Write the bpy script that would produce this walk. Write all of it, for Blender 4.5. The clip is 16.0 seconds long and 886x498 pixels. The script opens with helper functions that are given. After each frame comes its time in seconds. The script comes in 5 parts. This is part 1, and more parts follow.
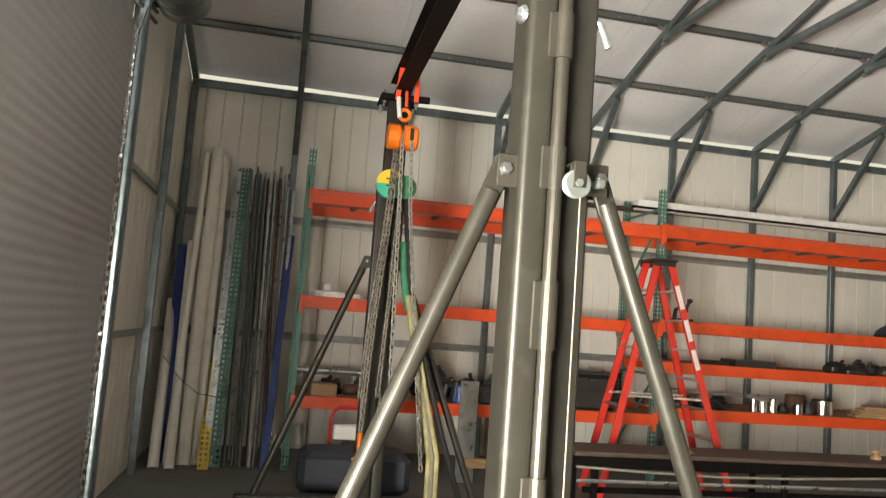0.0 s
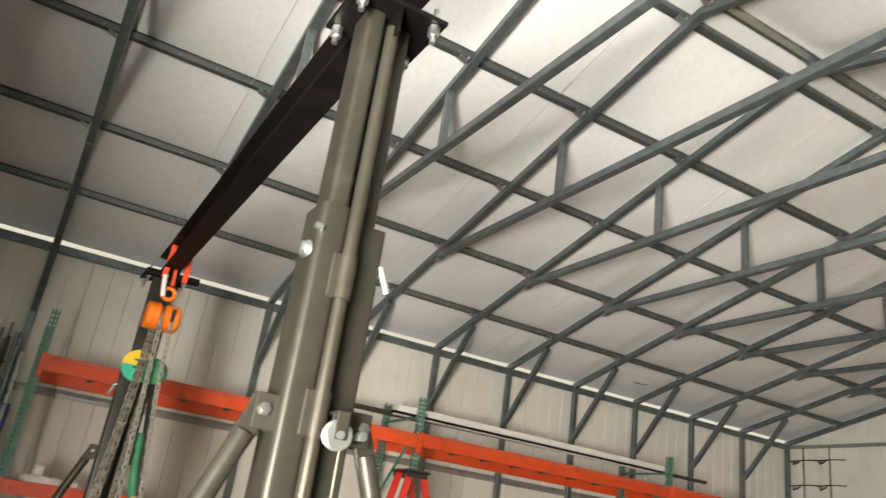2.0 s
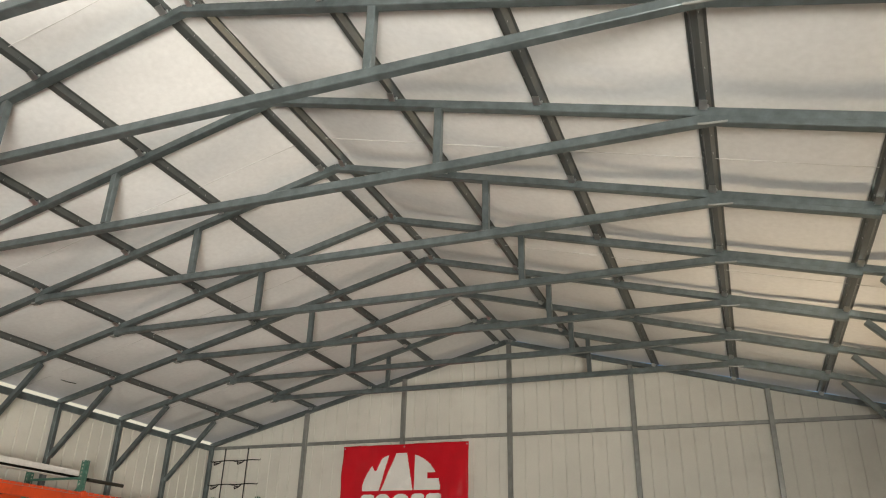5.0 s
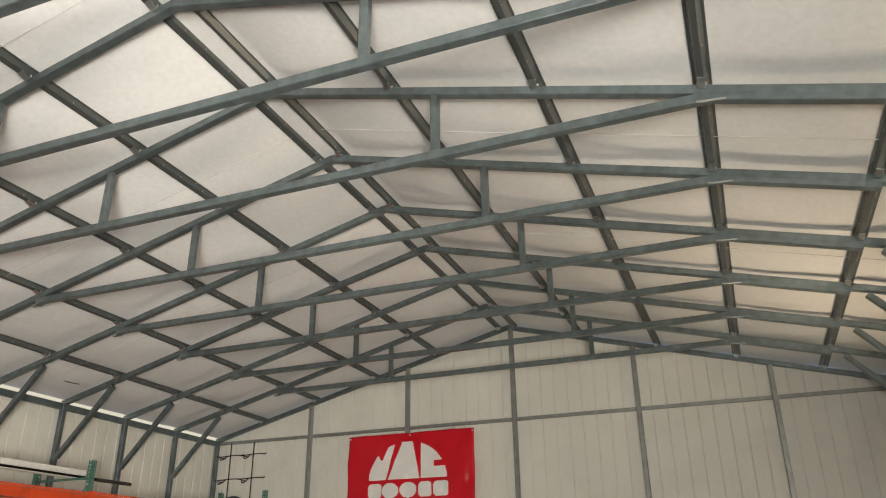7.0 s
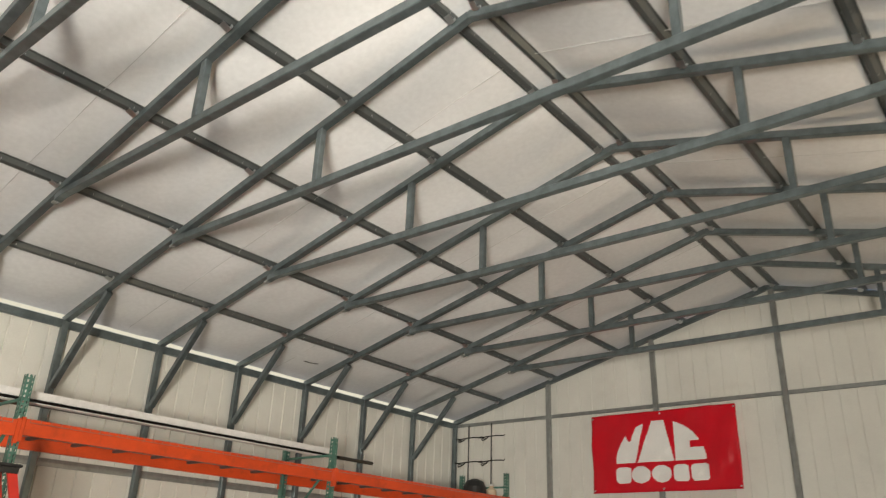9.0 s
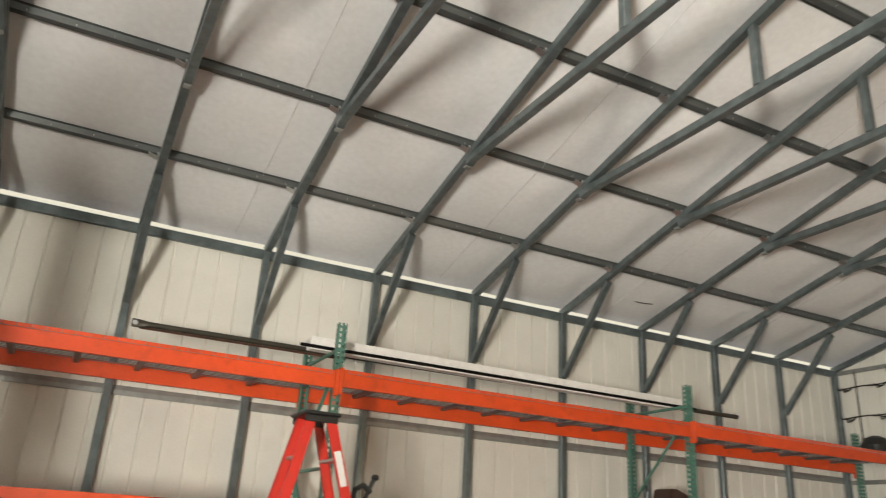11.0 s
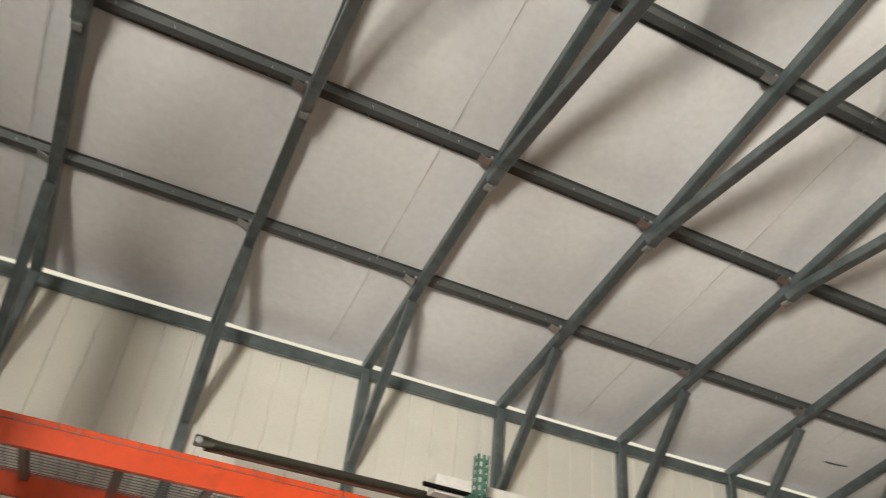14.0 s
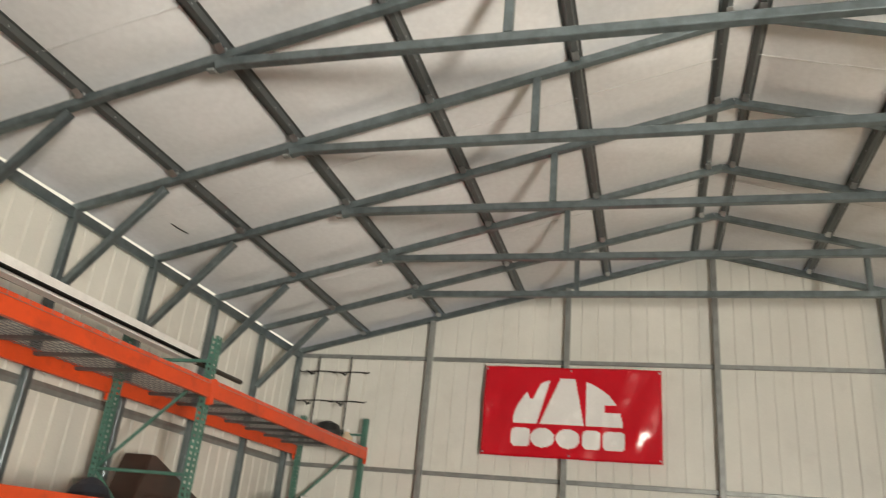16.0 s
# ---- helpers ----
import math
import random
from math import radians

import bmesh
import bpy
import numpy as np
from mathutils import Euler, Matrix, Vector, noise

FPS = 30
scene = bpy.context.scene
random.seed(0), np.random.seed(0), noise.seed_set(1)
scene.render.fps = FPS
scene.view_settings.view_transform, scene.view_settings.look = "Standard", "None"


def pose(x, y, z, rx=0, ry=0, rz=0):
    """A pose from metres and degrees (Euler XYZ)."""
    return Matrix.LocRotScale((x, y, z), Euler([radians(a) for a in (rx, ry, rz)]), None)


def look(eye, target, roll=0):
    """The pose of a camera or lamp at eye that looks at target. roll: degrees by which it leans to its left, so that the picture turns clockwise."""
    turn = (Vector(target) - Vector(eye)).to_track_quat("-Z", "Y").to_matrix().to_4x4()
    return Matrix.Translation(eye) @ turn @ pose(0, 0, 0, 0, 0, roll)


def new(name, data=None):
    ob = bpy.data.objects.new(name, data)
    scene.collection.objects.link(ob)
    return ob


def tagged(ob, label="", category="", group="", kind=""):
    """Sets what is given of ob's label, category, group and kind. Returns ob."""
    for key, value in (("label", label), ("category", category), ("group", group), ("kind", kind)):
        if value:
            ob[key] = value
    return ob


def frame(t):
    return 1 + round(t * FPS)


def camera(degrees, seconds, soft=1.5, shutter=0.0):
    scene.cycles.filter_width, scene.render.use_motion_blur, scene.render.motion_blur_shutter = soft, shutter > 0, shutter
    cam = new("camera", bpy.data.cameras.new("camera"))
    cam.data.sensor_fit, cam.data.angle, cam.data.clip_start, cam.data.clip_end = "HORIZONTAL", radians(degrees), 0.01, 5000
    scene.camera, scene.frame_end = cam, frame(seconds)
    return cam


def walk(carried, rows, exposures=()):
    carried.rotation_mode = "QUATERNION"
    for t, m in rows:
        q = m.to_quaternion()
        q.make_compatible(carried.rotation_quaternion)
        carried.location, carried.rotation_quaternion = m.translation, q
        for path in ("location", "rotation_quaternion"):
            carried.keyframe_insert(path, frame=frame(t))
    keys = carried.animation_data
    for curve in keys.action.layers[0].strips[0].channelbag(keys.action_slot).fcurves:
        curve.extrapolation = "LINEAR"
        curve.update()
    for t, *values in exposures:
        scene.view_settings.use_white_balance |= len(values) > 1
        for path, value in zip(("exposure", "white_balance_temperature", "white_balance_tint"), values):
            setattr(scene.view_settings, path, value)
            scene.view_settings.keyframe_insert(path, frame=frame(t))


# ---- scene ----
cam = camera(60.7, 16.0, soft=1.1, shutter=0.3)
PATH = [
    (0, (1.395, -9.653, 1.514), (1.783, -7.701, 1.71), 4.3),
    (0.5, (1.362, -9.595, 1.57), (1.832, -7.677, 1.89), 5.6),
    (1, (1.34, -9.569, 1.627), (1.908, -7.708, 2.089), 6.7),
    (1.5, (1.349, -9.551, 1.675), (2.044, -7.777, 2.284), 8.0),
    (2, (1.395, -9.583, 1.715), (2.253, -7.925, 2.431), 8.4),
    (2.5, (1.447, -9.619, 1.752), (2.495, -8.117, 2.554), 7.8),
    (3, (1.504, -9.663, 1.791), (2.777, -8.383, 2.651), 5.8),
    (3.5, (1.54, -9.729, 1.776), (3.046, -8.744, 2.65), 4.1),
    (4, (1.559, -9.751, 1.758), (3.229, -9.06, 2.614), 3.5),
    (6.3, (1.628, -9.749, 1.731), (3.327, -9.081, 2.548), 0.2),
    (6.5, (1.616, -9.745, 1.731), (3.319, -9.082, 2.543), 0.1),
    (7, (1.599, -9.708, 1.741), (3.309, -9.051, 2.544), -0.7),
    (7.5, (1.619, -9.643, 1.715), (3.317, -8.943, 2.506), -1.8),
    (8, (1.832, -9.538, 1.707), (3.455, -8.692, 2.515), -1.5),
    (8.2, (1.944, -9.488, 1.715), (3.514, -8.562, 2.538), -0.7),
    (10.3, (3.343, -8.265, 1.543), (4.485, -6.756, 2.191), 3.8),
    (10.5, (3.401, -8.127, 1.533), (4.452, -6.556, 2.187), 3.8),
    (11, (3.552, -7.74, 1.556), (4.371, -6.059, 2.265), 3.5),
    (11.5, (3.664, -7.374, 1.512), (4.255, -5.626, 2.285), 3.2),
    (12, (3.735, -6.967, 1.558), (4.197, -5.235, 2.445), 5.6),
    (12.5, (3.669, -6.614, 1.518), (4.128, -4.9, 2.441), 7.6),
    (13, (3.613, -6.228, 1.564), (4.106, -4.549, 2.533), 7.6),
    (13.5, (3.592, -5.897, 1.57), (4.069, -4.29, 2.661), 5.9),
    (14, (3.583, -5.611, 1.574), (4.18, -4.084, 2.718), 7.0),
    (14.5, (3.577, -5.383, 1.595), (4.593, -4.055, 2.692), 6.6),
    (15, (3.595, -5.247, 1.615), (4.986, -4.195, 2.594), 6.1),
    (15.5, (3.632, -5.214, 1.612), (5.274, -4.456, 2.467), 5.8),
    (16, (3.676, -5.27, 1.596), (5.455, -4.746, 2.343), 5.6),
]
EXPOSURES = [(0, -0.07), (1.5, -0.06), (2.5, -0.22), (8, -0.22), (10.5, -0.01), (14.5, -0.03), (16, 0.15)]
walk(cam, [(t, look(eye, target, roll)) for t, eye, target, roll in PATH], EXPOSURES)

# ---- world and large lights ----
world = bpy.data.worlds.new("sky")
scene.world = world
world.use_nodes = True
wn = world.node_tree
sky = wn.nodes.new("ShaderNodeTexSky")
sky.sky_type, sky.sun_disc = "NISHITA", False
sky.sun_elevation, sky.sun_rotation = radians(38), radians(200)
wn.links.new(sky.outputs[0], wn.nodes["Background"].inputs[0])
wn.nodes["Background"].inputs[1].default_value = 0.12


def lamp(name, kind, m, energy, colour, **more):
    data = bpy.data.lights.new(name, kind)
    data.energy, data.color = energy, colour
    if "size" in more:
        data.shape, data.size, data.size_y = "RECTANGLE", more["size"], more["size_y"]
    if "angle" in more:
        data.angle = more["angle"]
    ob = new(name, data)
    ob.matrix_world = m
    return ob


# daylight through the open doorway in the near gable
lamp("sun", "SUN", look((0, 0, 10), (5.0, 3.0, 6.0)), 2.0, (1.0, 0.94, 0.86), angle=radians(0.5))
lamp("door_daylight", "AREA", look((-1.3, -11.6, 0.95), (2.8, -6.8, 6.6)), 2950, (1.0, 0.94, 0.82), size=2.4, size_y=2.3)
# added warm lamp for glints on the south roof, its opening unseen
lamp("warm_side_fill", "AREA", look((11.0, -12.40, 1.3), (7.6, -11.1, 4.6)), 210, (1.0, 0.76, 0.48), size=1.1, size_y=0.9)


# ---- materials ----
def material(name, colour, rough=0.6, metal=0.0, vary=0.12, scale=6.0, bump=0.15, fine=60.0, dirt=0.0, dirt_colour=(0.08, 0.07, 0.06), spread=0.0, aniso=(1, 1, 1)):
    m = bpy.data.materials.new(name)
    m.use_nodes = True
    n, l = m.node_tree.nodes, m.node_tree.links
    b = n["Principled BSDF"]
    b.inputs["Metallic"].default_value = metal
    tc = n.new("ShaderNodeTexCoord")
    mp = n.new("ShaderNodeMapping")
    mp.inputs["Scale"].default_value = aniso
    l.new(tc.outputs["Object"], mp.inputs["Vector"])
    big = n.new("ShaderNodeTexNoise")
    big.inputs["Scale"].default_value, big.inputs["Detail"].default_value = scale, 4
    small = n.new("ShaderNodeTexNoise")
    small.inputs["Scale"].default_value, small.inputs["Detail"].default_value = fine, 3
    l.new(mp.outputs[0], big.inputs["Vector"]), l.new(mp.outputs[0], small.inputs["Vector"])
    ramp = n.new("ShaderNodeValToRGB")
    lo = [max(0, c * (1 - vary)) for c in colour]
    hi = [min(1, c * (1 + vary)) for c in colour]
    ramp.color_ramp.elements[0].position, ramp.color_ramp.elements[1].position = 0.3, 0.7
    ramp.color_ramp.elements[0].color, ramp.color_ramp.elements[1].color = (*lo, 1), (*hi, 1)
    l.new(big.outputs[0], ramp.inputs[0])
    out = ramp.outputs[0]
    mix = n.new("ShaderNodeMix")
    mix.data_type, mix.blend_type = "RGBA", "MULTIPLY"
    mix.inputs[0].default_value = 0.35
    l.new(out, mix.inputs[6])
    grain = n.new("ShaderNodeMapRange")
    grain.inputs[3].default_value, grain.inputs[4].default_value = 0.7, 1.25
    l.new(small.outputs[0], grain.inputs[0])
    l.new(grain.outputs[0], mix.inputs[7])
    out = mix.outputs[2]
    if spread:
        info = n.new("ShaderNodeObjectInfo")
        rng = n.new("ShaderNodeMapRange")
        rng.inputs[3].default_value, rng.inputs[4].default_value = 1 - spread, 1 + spread
        l.new(info.outputs["Random"], rng.inputs[0])
        mul = n.new("ShaderNodeMix")
        mul.data_type, mul.blend_type = "RGBA", "MULTIPLY"
        mul.inputs[0].default_value = 1
        l.new(out, mul.inputs[6]), l.new(rng.outputs[0], mul.inputs[7])
        out = mul.outputs[2]
    if dirt:
        spots = n.new("ShaderNodeTexNoise")
        spots.inputs["Scale"].default_value, spots.inputs["Detail"].default_value = scale * 2.3, 8
        l.new(mp.outputs[0], spots.inputs["Vector"])
        cut = n.new("ShaderNodeMapRange")
        cut.inputs[1].default_value, cut.inputs[2].default_value, cut.inputs[4].default_value = 0.55, 0.72, dirt
        l.new(spots.outputs[0], cut.inputs[0])
        dm = n.new("ShaderNodeMix")
        dm.data_type = "RGBA"
        dm.inputs[7].default_value = (*dirt_colour, 1)
        l.new(cut.outputs[0], dm.inputs[0]), l.new(out, dm.inputs[6])
        out = dm.outputs[2]
    l.new(out, b.inputs["Base Color"])
    rr = n.new("ShaderNodeMapRange")
    rr.inputs[3].default_value, rr.inputs[4].default_value = max(0.05, rough - 0.1), min(1, rough + 0.1)
    l.new(big.outputs[0], rr.inputs[0])
    l.new(rr.outputs[0], b.inputs["Roughness"])
    if bump:
        bp = n.new("ShaderNodeBump")
        bp.inputs["Strength"].default_value, bp.inputs["Distance"].default_value = bump, 0.004
        l.new(small.outputs[0], bp.inputs["Height"])
        l.new(bp.outputs[0], b.inputs["Normal"])
    return m


GALV = material("galvanised_steel", (0.156, 0.188, 0.197), 0.33, 0.6, 0.22, 9, 0.08, 45, spread=0.1)
# GALV made paler: light on girts, far posts and tube bends put into colour
GALV_LIT = material("lit_galvanised_steel", (0.30, 0.31, 0.30), 0.42, 0.5, 0.18, 9, 0.06, 45, spread=0.08)
GALV_DARK = material("galvanised_channel", (0.115, 0.125, 0.125), 0.42, 0.55, 0.06, 7, 0.05, 40)
GALV_BRIGHT = material("bright_zinc", (0.62, 0.64, 0.65), 0.3, 0.95, 0.15, 12, 0.06, 60)
SHEET = material("white_painted_sheet", (0.745, 0.732, 0.675), 0.45, 0.0, 0.05, 1.2, 0.05, 90, dirt=0.18, dirt_colour=(0.5, 0.48, 0.42))
# colour chosen for the unseen south wall so it bounces less light
TAN = material("tan_low_bounce_sheet", (0.30, 0.25, 0.19), 0.5, 0.0, 0.06, 1.2, 0.05, 90)
FOIL = material("white_insulation_facing", (0.78, 0.785, 0.80), 0.36, 0.0, 0.04, 0.8, 0.12, 18)
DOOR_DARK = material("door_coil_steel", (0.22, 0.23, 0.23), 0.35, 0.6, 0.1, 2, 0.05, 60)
CONCRETE = material("concrete_floor", (0.17, 0.165, 0.155), 0.7, 0.0, 0.2, 0.9, 0.2, 40, dirt=0.4)
GRAVEL = material("gravel_ground", (0.30, 0.28, 0.25), 0.9, 0.0, 0.25, 3, 0.6, 25)
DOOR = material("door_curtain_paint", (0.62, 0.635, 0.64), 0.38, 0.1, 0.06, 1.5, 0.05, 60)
ORANGE = material("orange_rack_paint", (0.72, 0.075, 0.012), 0.42, 0.0, 0.1, 3, 0.06, 50, dirt=0.35, dirt_colour=(0.25, 0.03, 0.01))
GREEN = material("green_rack_paint", (0.085, 0.21, 0.165), 0.45, 0.1, 0.15, 5, 0.06, 50, dirt=0.3, dirt_colour=(0.2, 0.22, 0.2))
WIRE = material("wire_deck_zinc", (0.33, 0.34, 0.36), 0.45, 0.8, 0.1, 8, 0.0)
MAST = material("olive_grey_painted_steel", (0.038, 0.036, 0.028), 0.40, 0.35, 0.1, 5, 0.05, 40, dirt=0.3, dirt_colour=(0.1, 0.09, 0.07))
MAST_DARK = material("black_olive_paint", (0.03, 0.028, 0.023), 0.35, 0.3, 0.1, 5, 0.05, 40)
ZINC = material("dull_zinc_plate", (0.30, 0.33, 0.31), 0.4, 0.7, 0.15, 14, 0.05)
MAST_LIGHT = material("satin_steel_tube", (0.062, 0.057, 0.045), 0.36, 0.5, 0.1, 5, 0.05, 40)
BLACK_STEEL = material("black_mill_steel", (0.005, 0.0042, 0.004), 0.55, 0.0, 0.3, 4, 0.15, 30, dirt=0.3, dirt_colour=(0.018, 0.008, 0.005))
BLACK_STEEL.node_tree.nodes["Principled BSDF"].inputs["Specular IOR Level"].default_value = 0.12
RUBBER = material("black_rubber", (0.015, 0.015, 0.015), 0.7, 0.0, 0.2, 10, 0.1)
CAST = material("orange_hoist_paint", (0.85, 0.19, 0.012), 0.35, 0.0, 0.1, 9, 0.05)
STRAP_RED = material("red_orange_webbing", (0.85, 0.08, 0.02), 0.75, 0.0, 0.12, 20, 0.3, 120)
YELLOW = material("yellow_paint", (0.80, 0.55, 0.03), 0.4, 0.0, 0.08, 9, 0.04)
TEAL = material("green_label", (0.05, 0.45, 0.28), 0.4, 0.0, 0.08, 9, 0.04)
CHAIN = material("zinc_chain", (0.58, 0.55, 0.49), 0.32, 0.95, 0.2, 20, 0.0)
CHAIN_DARK = material("oiled_chain", (0.30, 0.27, 0.22), 0.35, 0.9, 0.3, 20, 0.0)
SLING = material("yellow_grey_sling", (0.42, 0.38, 0.18), 0.8, 0.0, 0.25, 12, 0.3, 90)
SLING_GREEN = material("green_sling", (0.05, 0.22, 0.11), 0.8, 0.0, 0.25, 12, 0.3, 90)
ROPE = material("white_rope", (0.24, 0.22, 0.18), 0.85, 0.0, 0.15, 30, 0.4, 200)
LADDER = material("red_fibreglass", (0.66, 0.035, 0.022), 0.42, 0.0, 0.08, 5, 0.05, 50, dirt=0.25, dirt_colour=(0.3, 0.06, 0.04))
ALU = material("brushed_aluminium", (0.60, 0.60, 0.59), 0.35, 0.9, 0.1, 8, 0.05)
STICKER = material("white_sticker", (0.82, 0.80, 0.78), 0.5, 0.0, 0.06, 14, 0.0)
BLACK_PLASTIC = material("black_plastic", (0.02, 0.02, 0.02), 0.45, 0.0, 0.2, 10, 0.05)
PVC = material("white_pvc", (0.70, 0.67, 0.60), 0.4, 0.0, 0.06, 3, 0.03, 30, dirt=0.3, dirt_colour=(0.4, 0.36, 0.3))
BLUE = material("blue_paint", (0.02, 0.05, 0.22), 0.4, 0.0, 0.15, 5, 0.05, 40, dirt=0.2)
RUST = material("rusty_bar", (0.12, 0.06, 0.04), 0.8, 0.2, 0.35, 14, 0.3, 60)
WOOD = material("raw_lumber", (0.42, 0.27, 0.14), 0.7, 0.0, 0.25, 6, 0.2, 60, aniso=(1, 8, 8))
CARD = material("brown_cardboard", (0.36, 0.23, 0.13), 0.8, 0.0, 0.1, 6, 0.1, 60)
BANNER_RED = material("red_vinyl", (0.62, 0.006, 0.018), 0.2, 0.0, 0.06, 3, 0.02)
BANNER_WHITE = material("white_vinyl_print", (0.86, 0.84, 0.82), 0.25, 0.0, 0.04, 3, 0.02)
BROWN_PAINT = material("dark_brown_enamel", (0.05, 0.025, 0.018), 0.4, 0.0, 0.2, 6, 0.1)
RED_PAINT = material("red_enamel", (0.55, 0.02, 0.02), 0.35, 0.0, 0.1, 6, 0.03)
CLUTTER_DARK = material("dark_greasy_steel", (0.05, 0.05, 0.05), 0.5, 0.5, 0.4, 12, 0.2)
STEEL_SHINY = material("polished_steel", (0.6, 0.58, 0.55), 0.2, 1.0, 0.1, 10, 0.03)
SEAM = material("grey_seam_tape", (0.6, 0.6, 0.6), 0.6, 0.0, 0.1, 5, 0.0)
BLUE_BRIGHT = material("bright_blue_enamel", (0.02, 0.10, 0.5), 0.35, 0.0, 0.1, 6, 0.03)
CREAM = material("cream_plastic", (0.7, 0.55, 0.38), 0.4, 0.0, 0.06, 6, 0.03)
WOOD_DARK = material("weathered_plank", (0.085, 0.06, 0.045), 0.8, 0.0, 0.3, 5, 0.3, 50, aniso=(1, 8, 8))
TARP = material("blue_black_tarp", (0.03, 0.035, 0.05), 0.6, 0.0, 0.2, 6, 0.3)
MAGENTA = material("magenta_plastic", (0.35, 0.02, 0.16), 0.4, 0.0, 0.1, 8, 0.03)
GREEN_PLASTIC = material("green_plastic", (0.03, 0.25, 0.09), 0.4, 0.0, 0.1, 8, 0.03)


# ---- mesh helpers ----
def part(name, bm, mat, parent=None, label="", smooth=False):
    """Links a bmesh as one mesh object under a thing or a part."""
    me = bpy.data.meshes.new(name)
    bmesh.ops.recalc_face_normals(bm, faces=bm.faces)
    bm.to_mesh(me)
    bm.free()
    me.materials.append(mat)
    if smooth:
        me.polygons.foreach_set("use_smooth", [True] * len(me.polygons))
    ob = new(name, me)
    ob.parent = parent
    if label:
        ob["label"] = label
    return ob


def share(name, ob, parent, m):
    """Another object on the same mesh."""
    o = new(name, ob.data)
    o.parent = parent
    o.matrix_basis = m
    return o


def thing(name, label, category, group="", kind="", at=(0, 0, 0)):
    ob = new(name)
    ob.empty_display_size = 0.1
    ob.location = at
    return tagged(ob, label, category, group, kind)


def axes_of(a, b, up=(0, 0, 1)):
    a, b = Vector(a), Vector(b)
    d = (b - a).normalized()
    u = Vector(up)
    if abs(d.dot(u)) > 0.98:
        u = Vector((1, 0, 0))
    s = d.cross(u).normalized()
    return a, b, d, s, s.cross(d).normalized()


def prism(bm, a, b, outline, up=(0, 0, 1), closed=True, caps=True):
    """Sweeps an outline of (side, up) points from a to b."""
    a, b, d, s, u = axes_of(a, b, up)
    r0 = [bm.verts.new(a + s * p + u * q) for p, q in outline]
    r1 = [bm.verts.new(b + s * p + u * q) for p, q in outline]
    n = len(outline)
    for i in range(n if closed else n - 1):
        j = (i + 1) % n
        bm.faces.new((r0[i], r0[j], r1[j], r1[i]))
    if closed and caps:
        bm.faces.new(r0[::-1]), bm.faces.new(r1)
    return bm


def bar(bm, a, b, w, h, c=0.006, up=(0, 0, 1)):
    """A square tube with rounded corners."""
    x, y = w / 2, h / 2
    return prism(bm, a, b, [(-x + c, -y), (x - c, -y), (x, -y + c), (x, y - c), (x - c, y), (-x + c, y), (-x, y - c), (-x, -y + c)], up)


def rbar(bm, a, b, w, h, r, n=5):
    """An upright tube with well rounded corners."""
    out = []
    for cx, cy, a0 in ((w / 2 - r, h / 2 - r, 0), (-w / 2 + r, h / 2 - r, 90), (-w / 2 + r, -h / 2 + r, 180), (w / 2 - r, -h / 2 + r, 270)):
        for k in range(n + 1):
            t = radians(a0 + 90 * k / n)
            out.append((cx + r * math.cos(t), cy + r * math.sin(t)))
    low = [bm.verts.new((a[0] + x, a[1] + y, a[2])) for x, y in out]
    top = [bm.verts.new((b[0] + x, b[1] + y, b[2])) for x, y in out]
    m = len(out)
    for i in range(m):
        bm.faces.new((low[i], low[(i + 1) % m], top[(i + 1) % m], top[i]))
    return bm


def rod(bm, a, b, r, n=10):
    return prism(bm, a, b, [(r * math.cos(2 * math.pi * i / n), r * math.sin(2 * math.pi * i / n)) for i in range(n)])


def box(bm, lo, hi, c=0.004):
    x0, y0, z0 = lo
    x1, y1, z1 = hi
    c = min(c, (x1 - x0) / 3, (y1 - y0) / 3, (z1 - z0) / 3)
    ring = []
    for z, k in ((z0, c), (z0 + c, 0), (z1 - c, 0), (z1, c)):
        ring.append([bm.verts.new(p) for p in ((x0 + k + c, y0 + k, z), (x1 - k - c, y0 + k, z), (x1 - k, y0 + k + c, z), (x1 - k, y1 - k - c, z), (x1 - k - c, y1 - k, z), (x0 + k + c, y1 - k, z), (x0 + k, y1 - k - c, z), (x0 + k, y0 + k + c, z))])
    for p, q in zip(ring, ring[1:]):
        for i in range(8):
            j = (i + 1) % 8
            bm.faces.new((p[i], p[j], q[j], q[i]))
    bm.faces.new(ring[0][::-1]), bm.faces.new(ring[-1])
    return bm


def sweep(bm, pts, r, n=8):
    """A round tube along a line of points."""
    pts = [Vector(p) for p in pts]
    rings, side = [], None
    for i, p in enumerate(pts):
        d = (pts[min(i + 1, len(pts) - 1)] - pts[max(i - 1, 0)]).normalized()
        if side is None:
            side = d.orthogonal().normalized()
        side = (side - d * side.dot(d)).normalized()
        other = d.cross(side)
        rings.append([bm.verts.new(p + (side * math.cos(2 * math.pi * k / n) + other * math.sin(2 * math.pi * k / n)) * r) for k in range(n)])
    for p, q in zip(rings, rings[1:]):
        for i in range(n):
            j = (i + 1) % n
            bm.faces.new((p[i], p[j], q[j], q[i]))
    bm.faces.new(rings[0][::-1]), bm.faces.new(rings[-1])
    return bm


def turned(bm, centre, axis, profile, n=24):
    """A lathe: profile of (along, radius) round an axis."""
    c, d = Vector(centre), Vector(axis).normalized()
    s = d.orthogonal().normalized()
    o = d.cross(s)
    rings = [[bm.verts.new(c + d * a + (s * math.cos(2 * math.pi * k / n) + o * math.sin(2 * math.pi * k / n)) * max(r, 1e-4)) for k in range(n)] for a, r in profile]
    for p, q in zip(rings, rings[1:]):
        for i in range(n):
            j = (i + 1) % n
            bm.faces.new((p[i], p[j], q[j], q[i]))
    bm.faces.new(rings[0][::-1]), bm.faces.new(rings[-1])
    return bm


B = bmesh.new

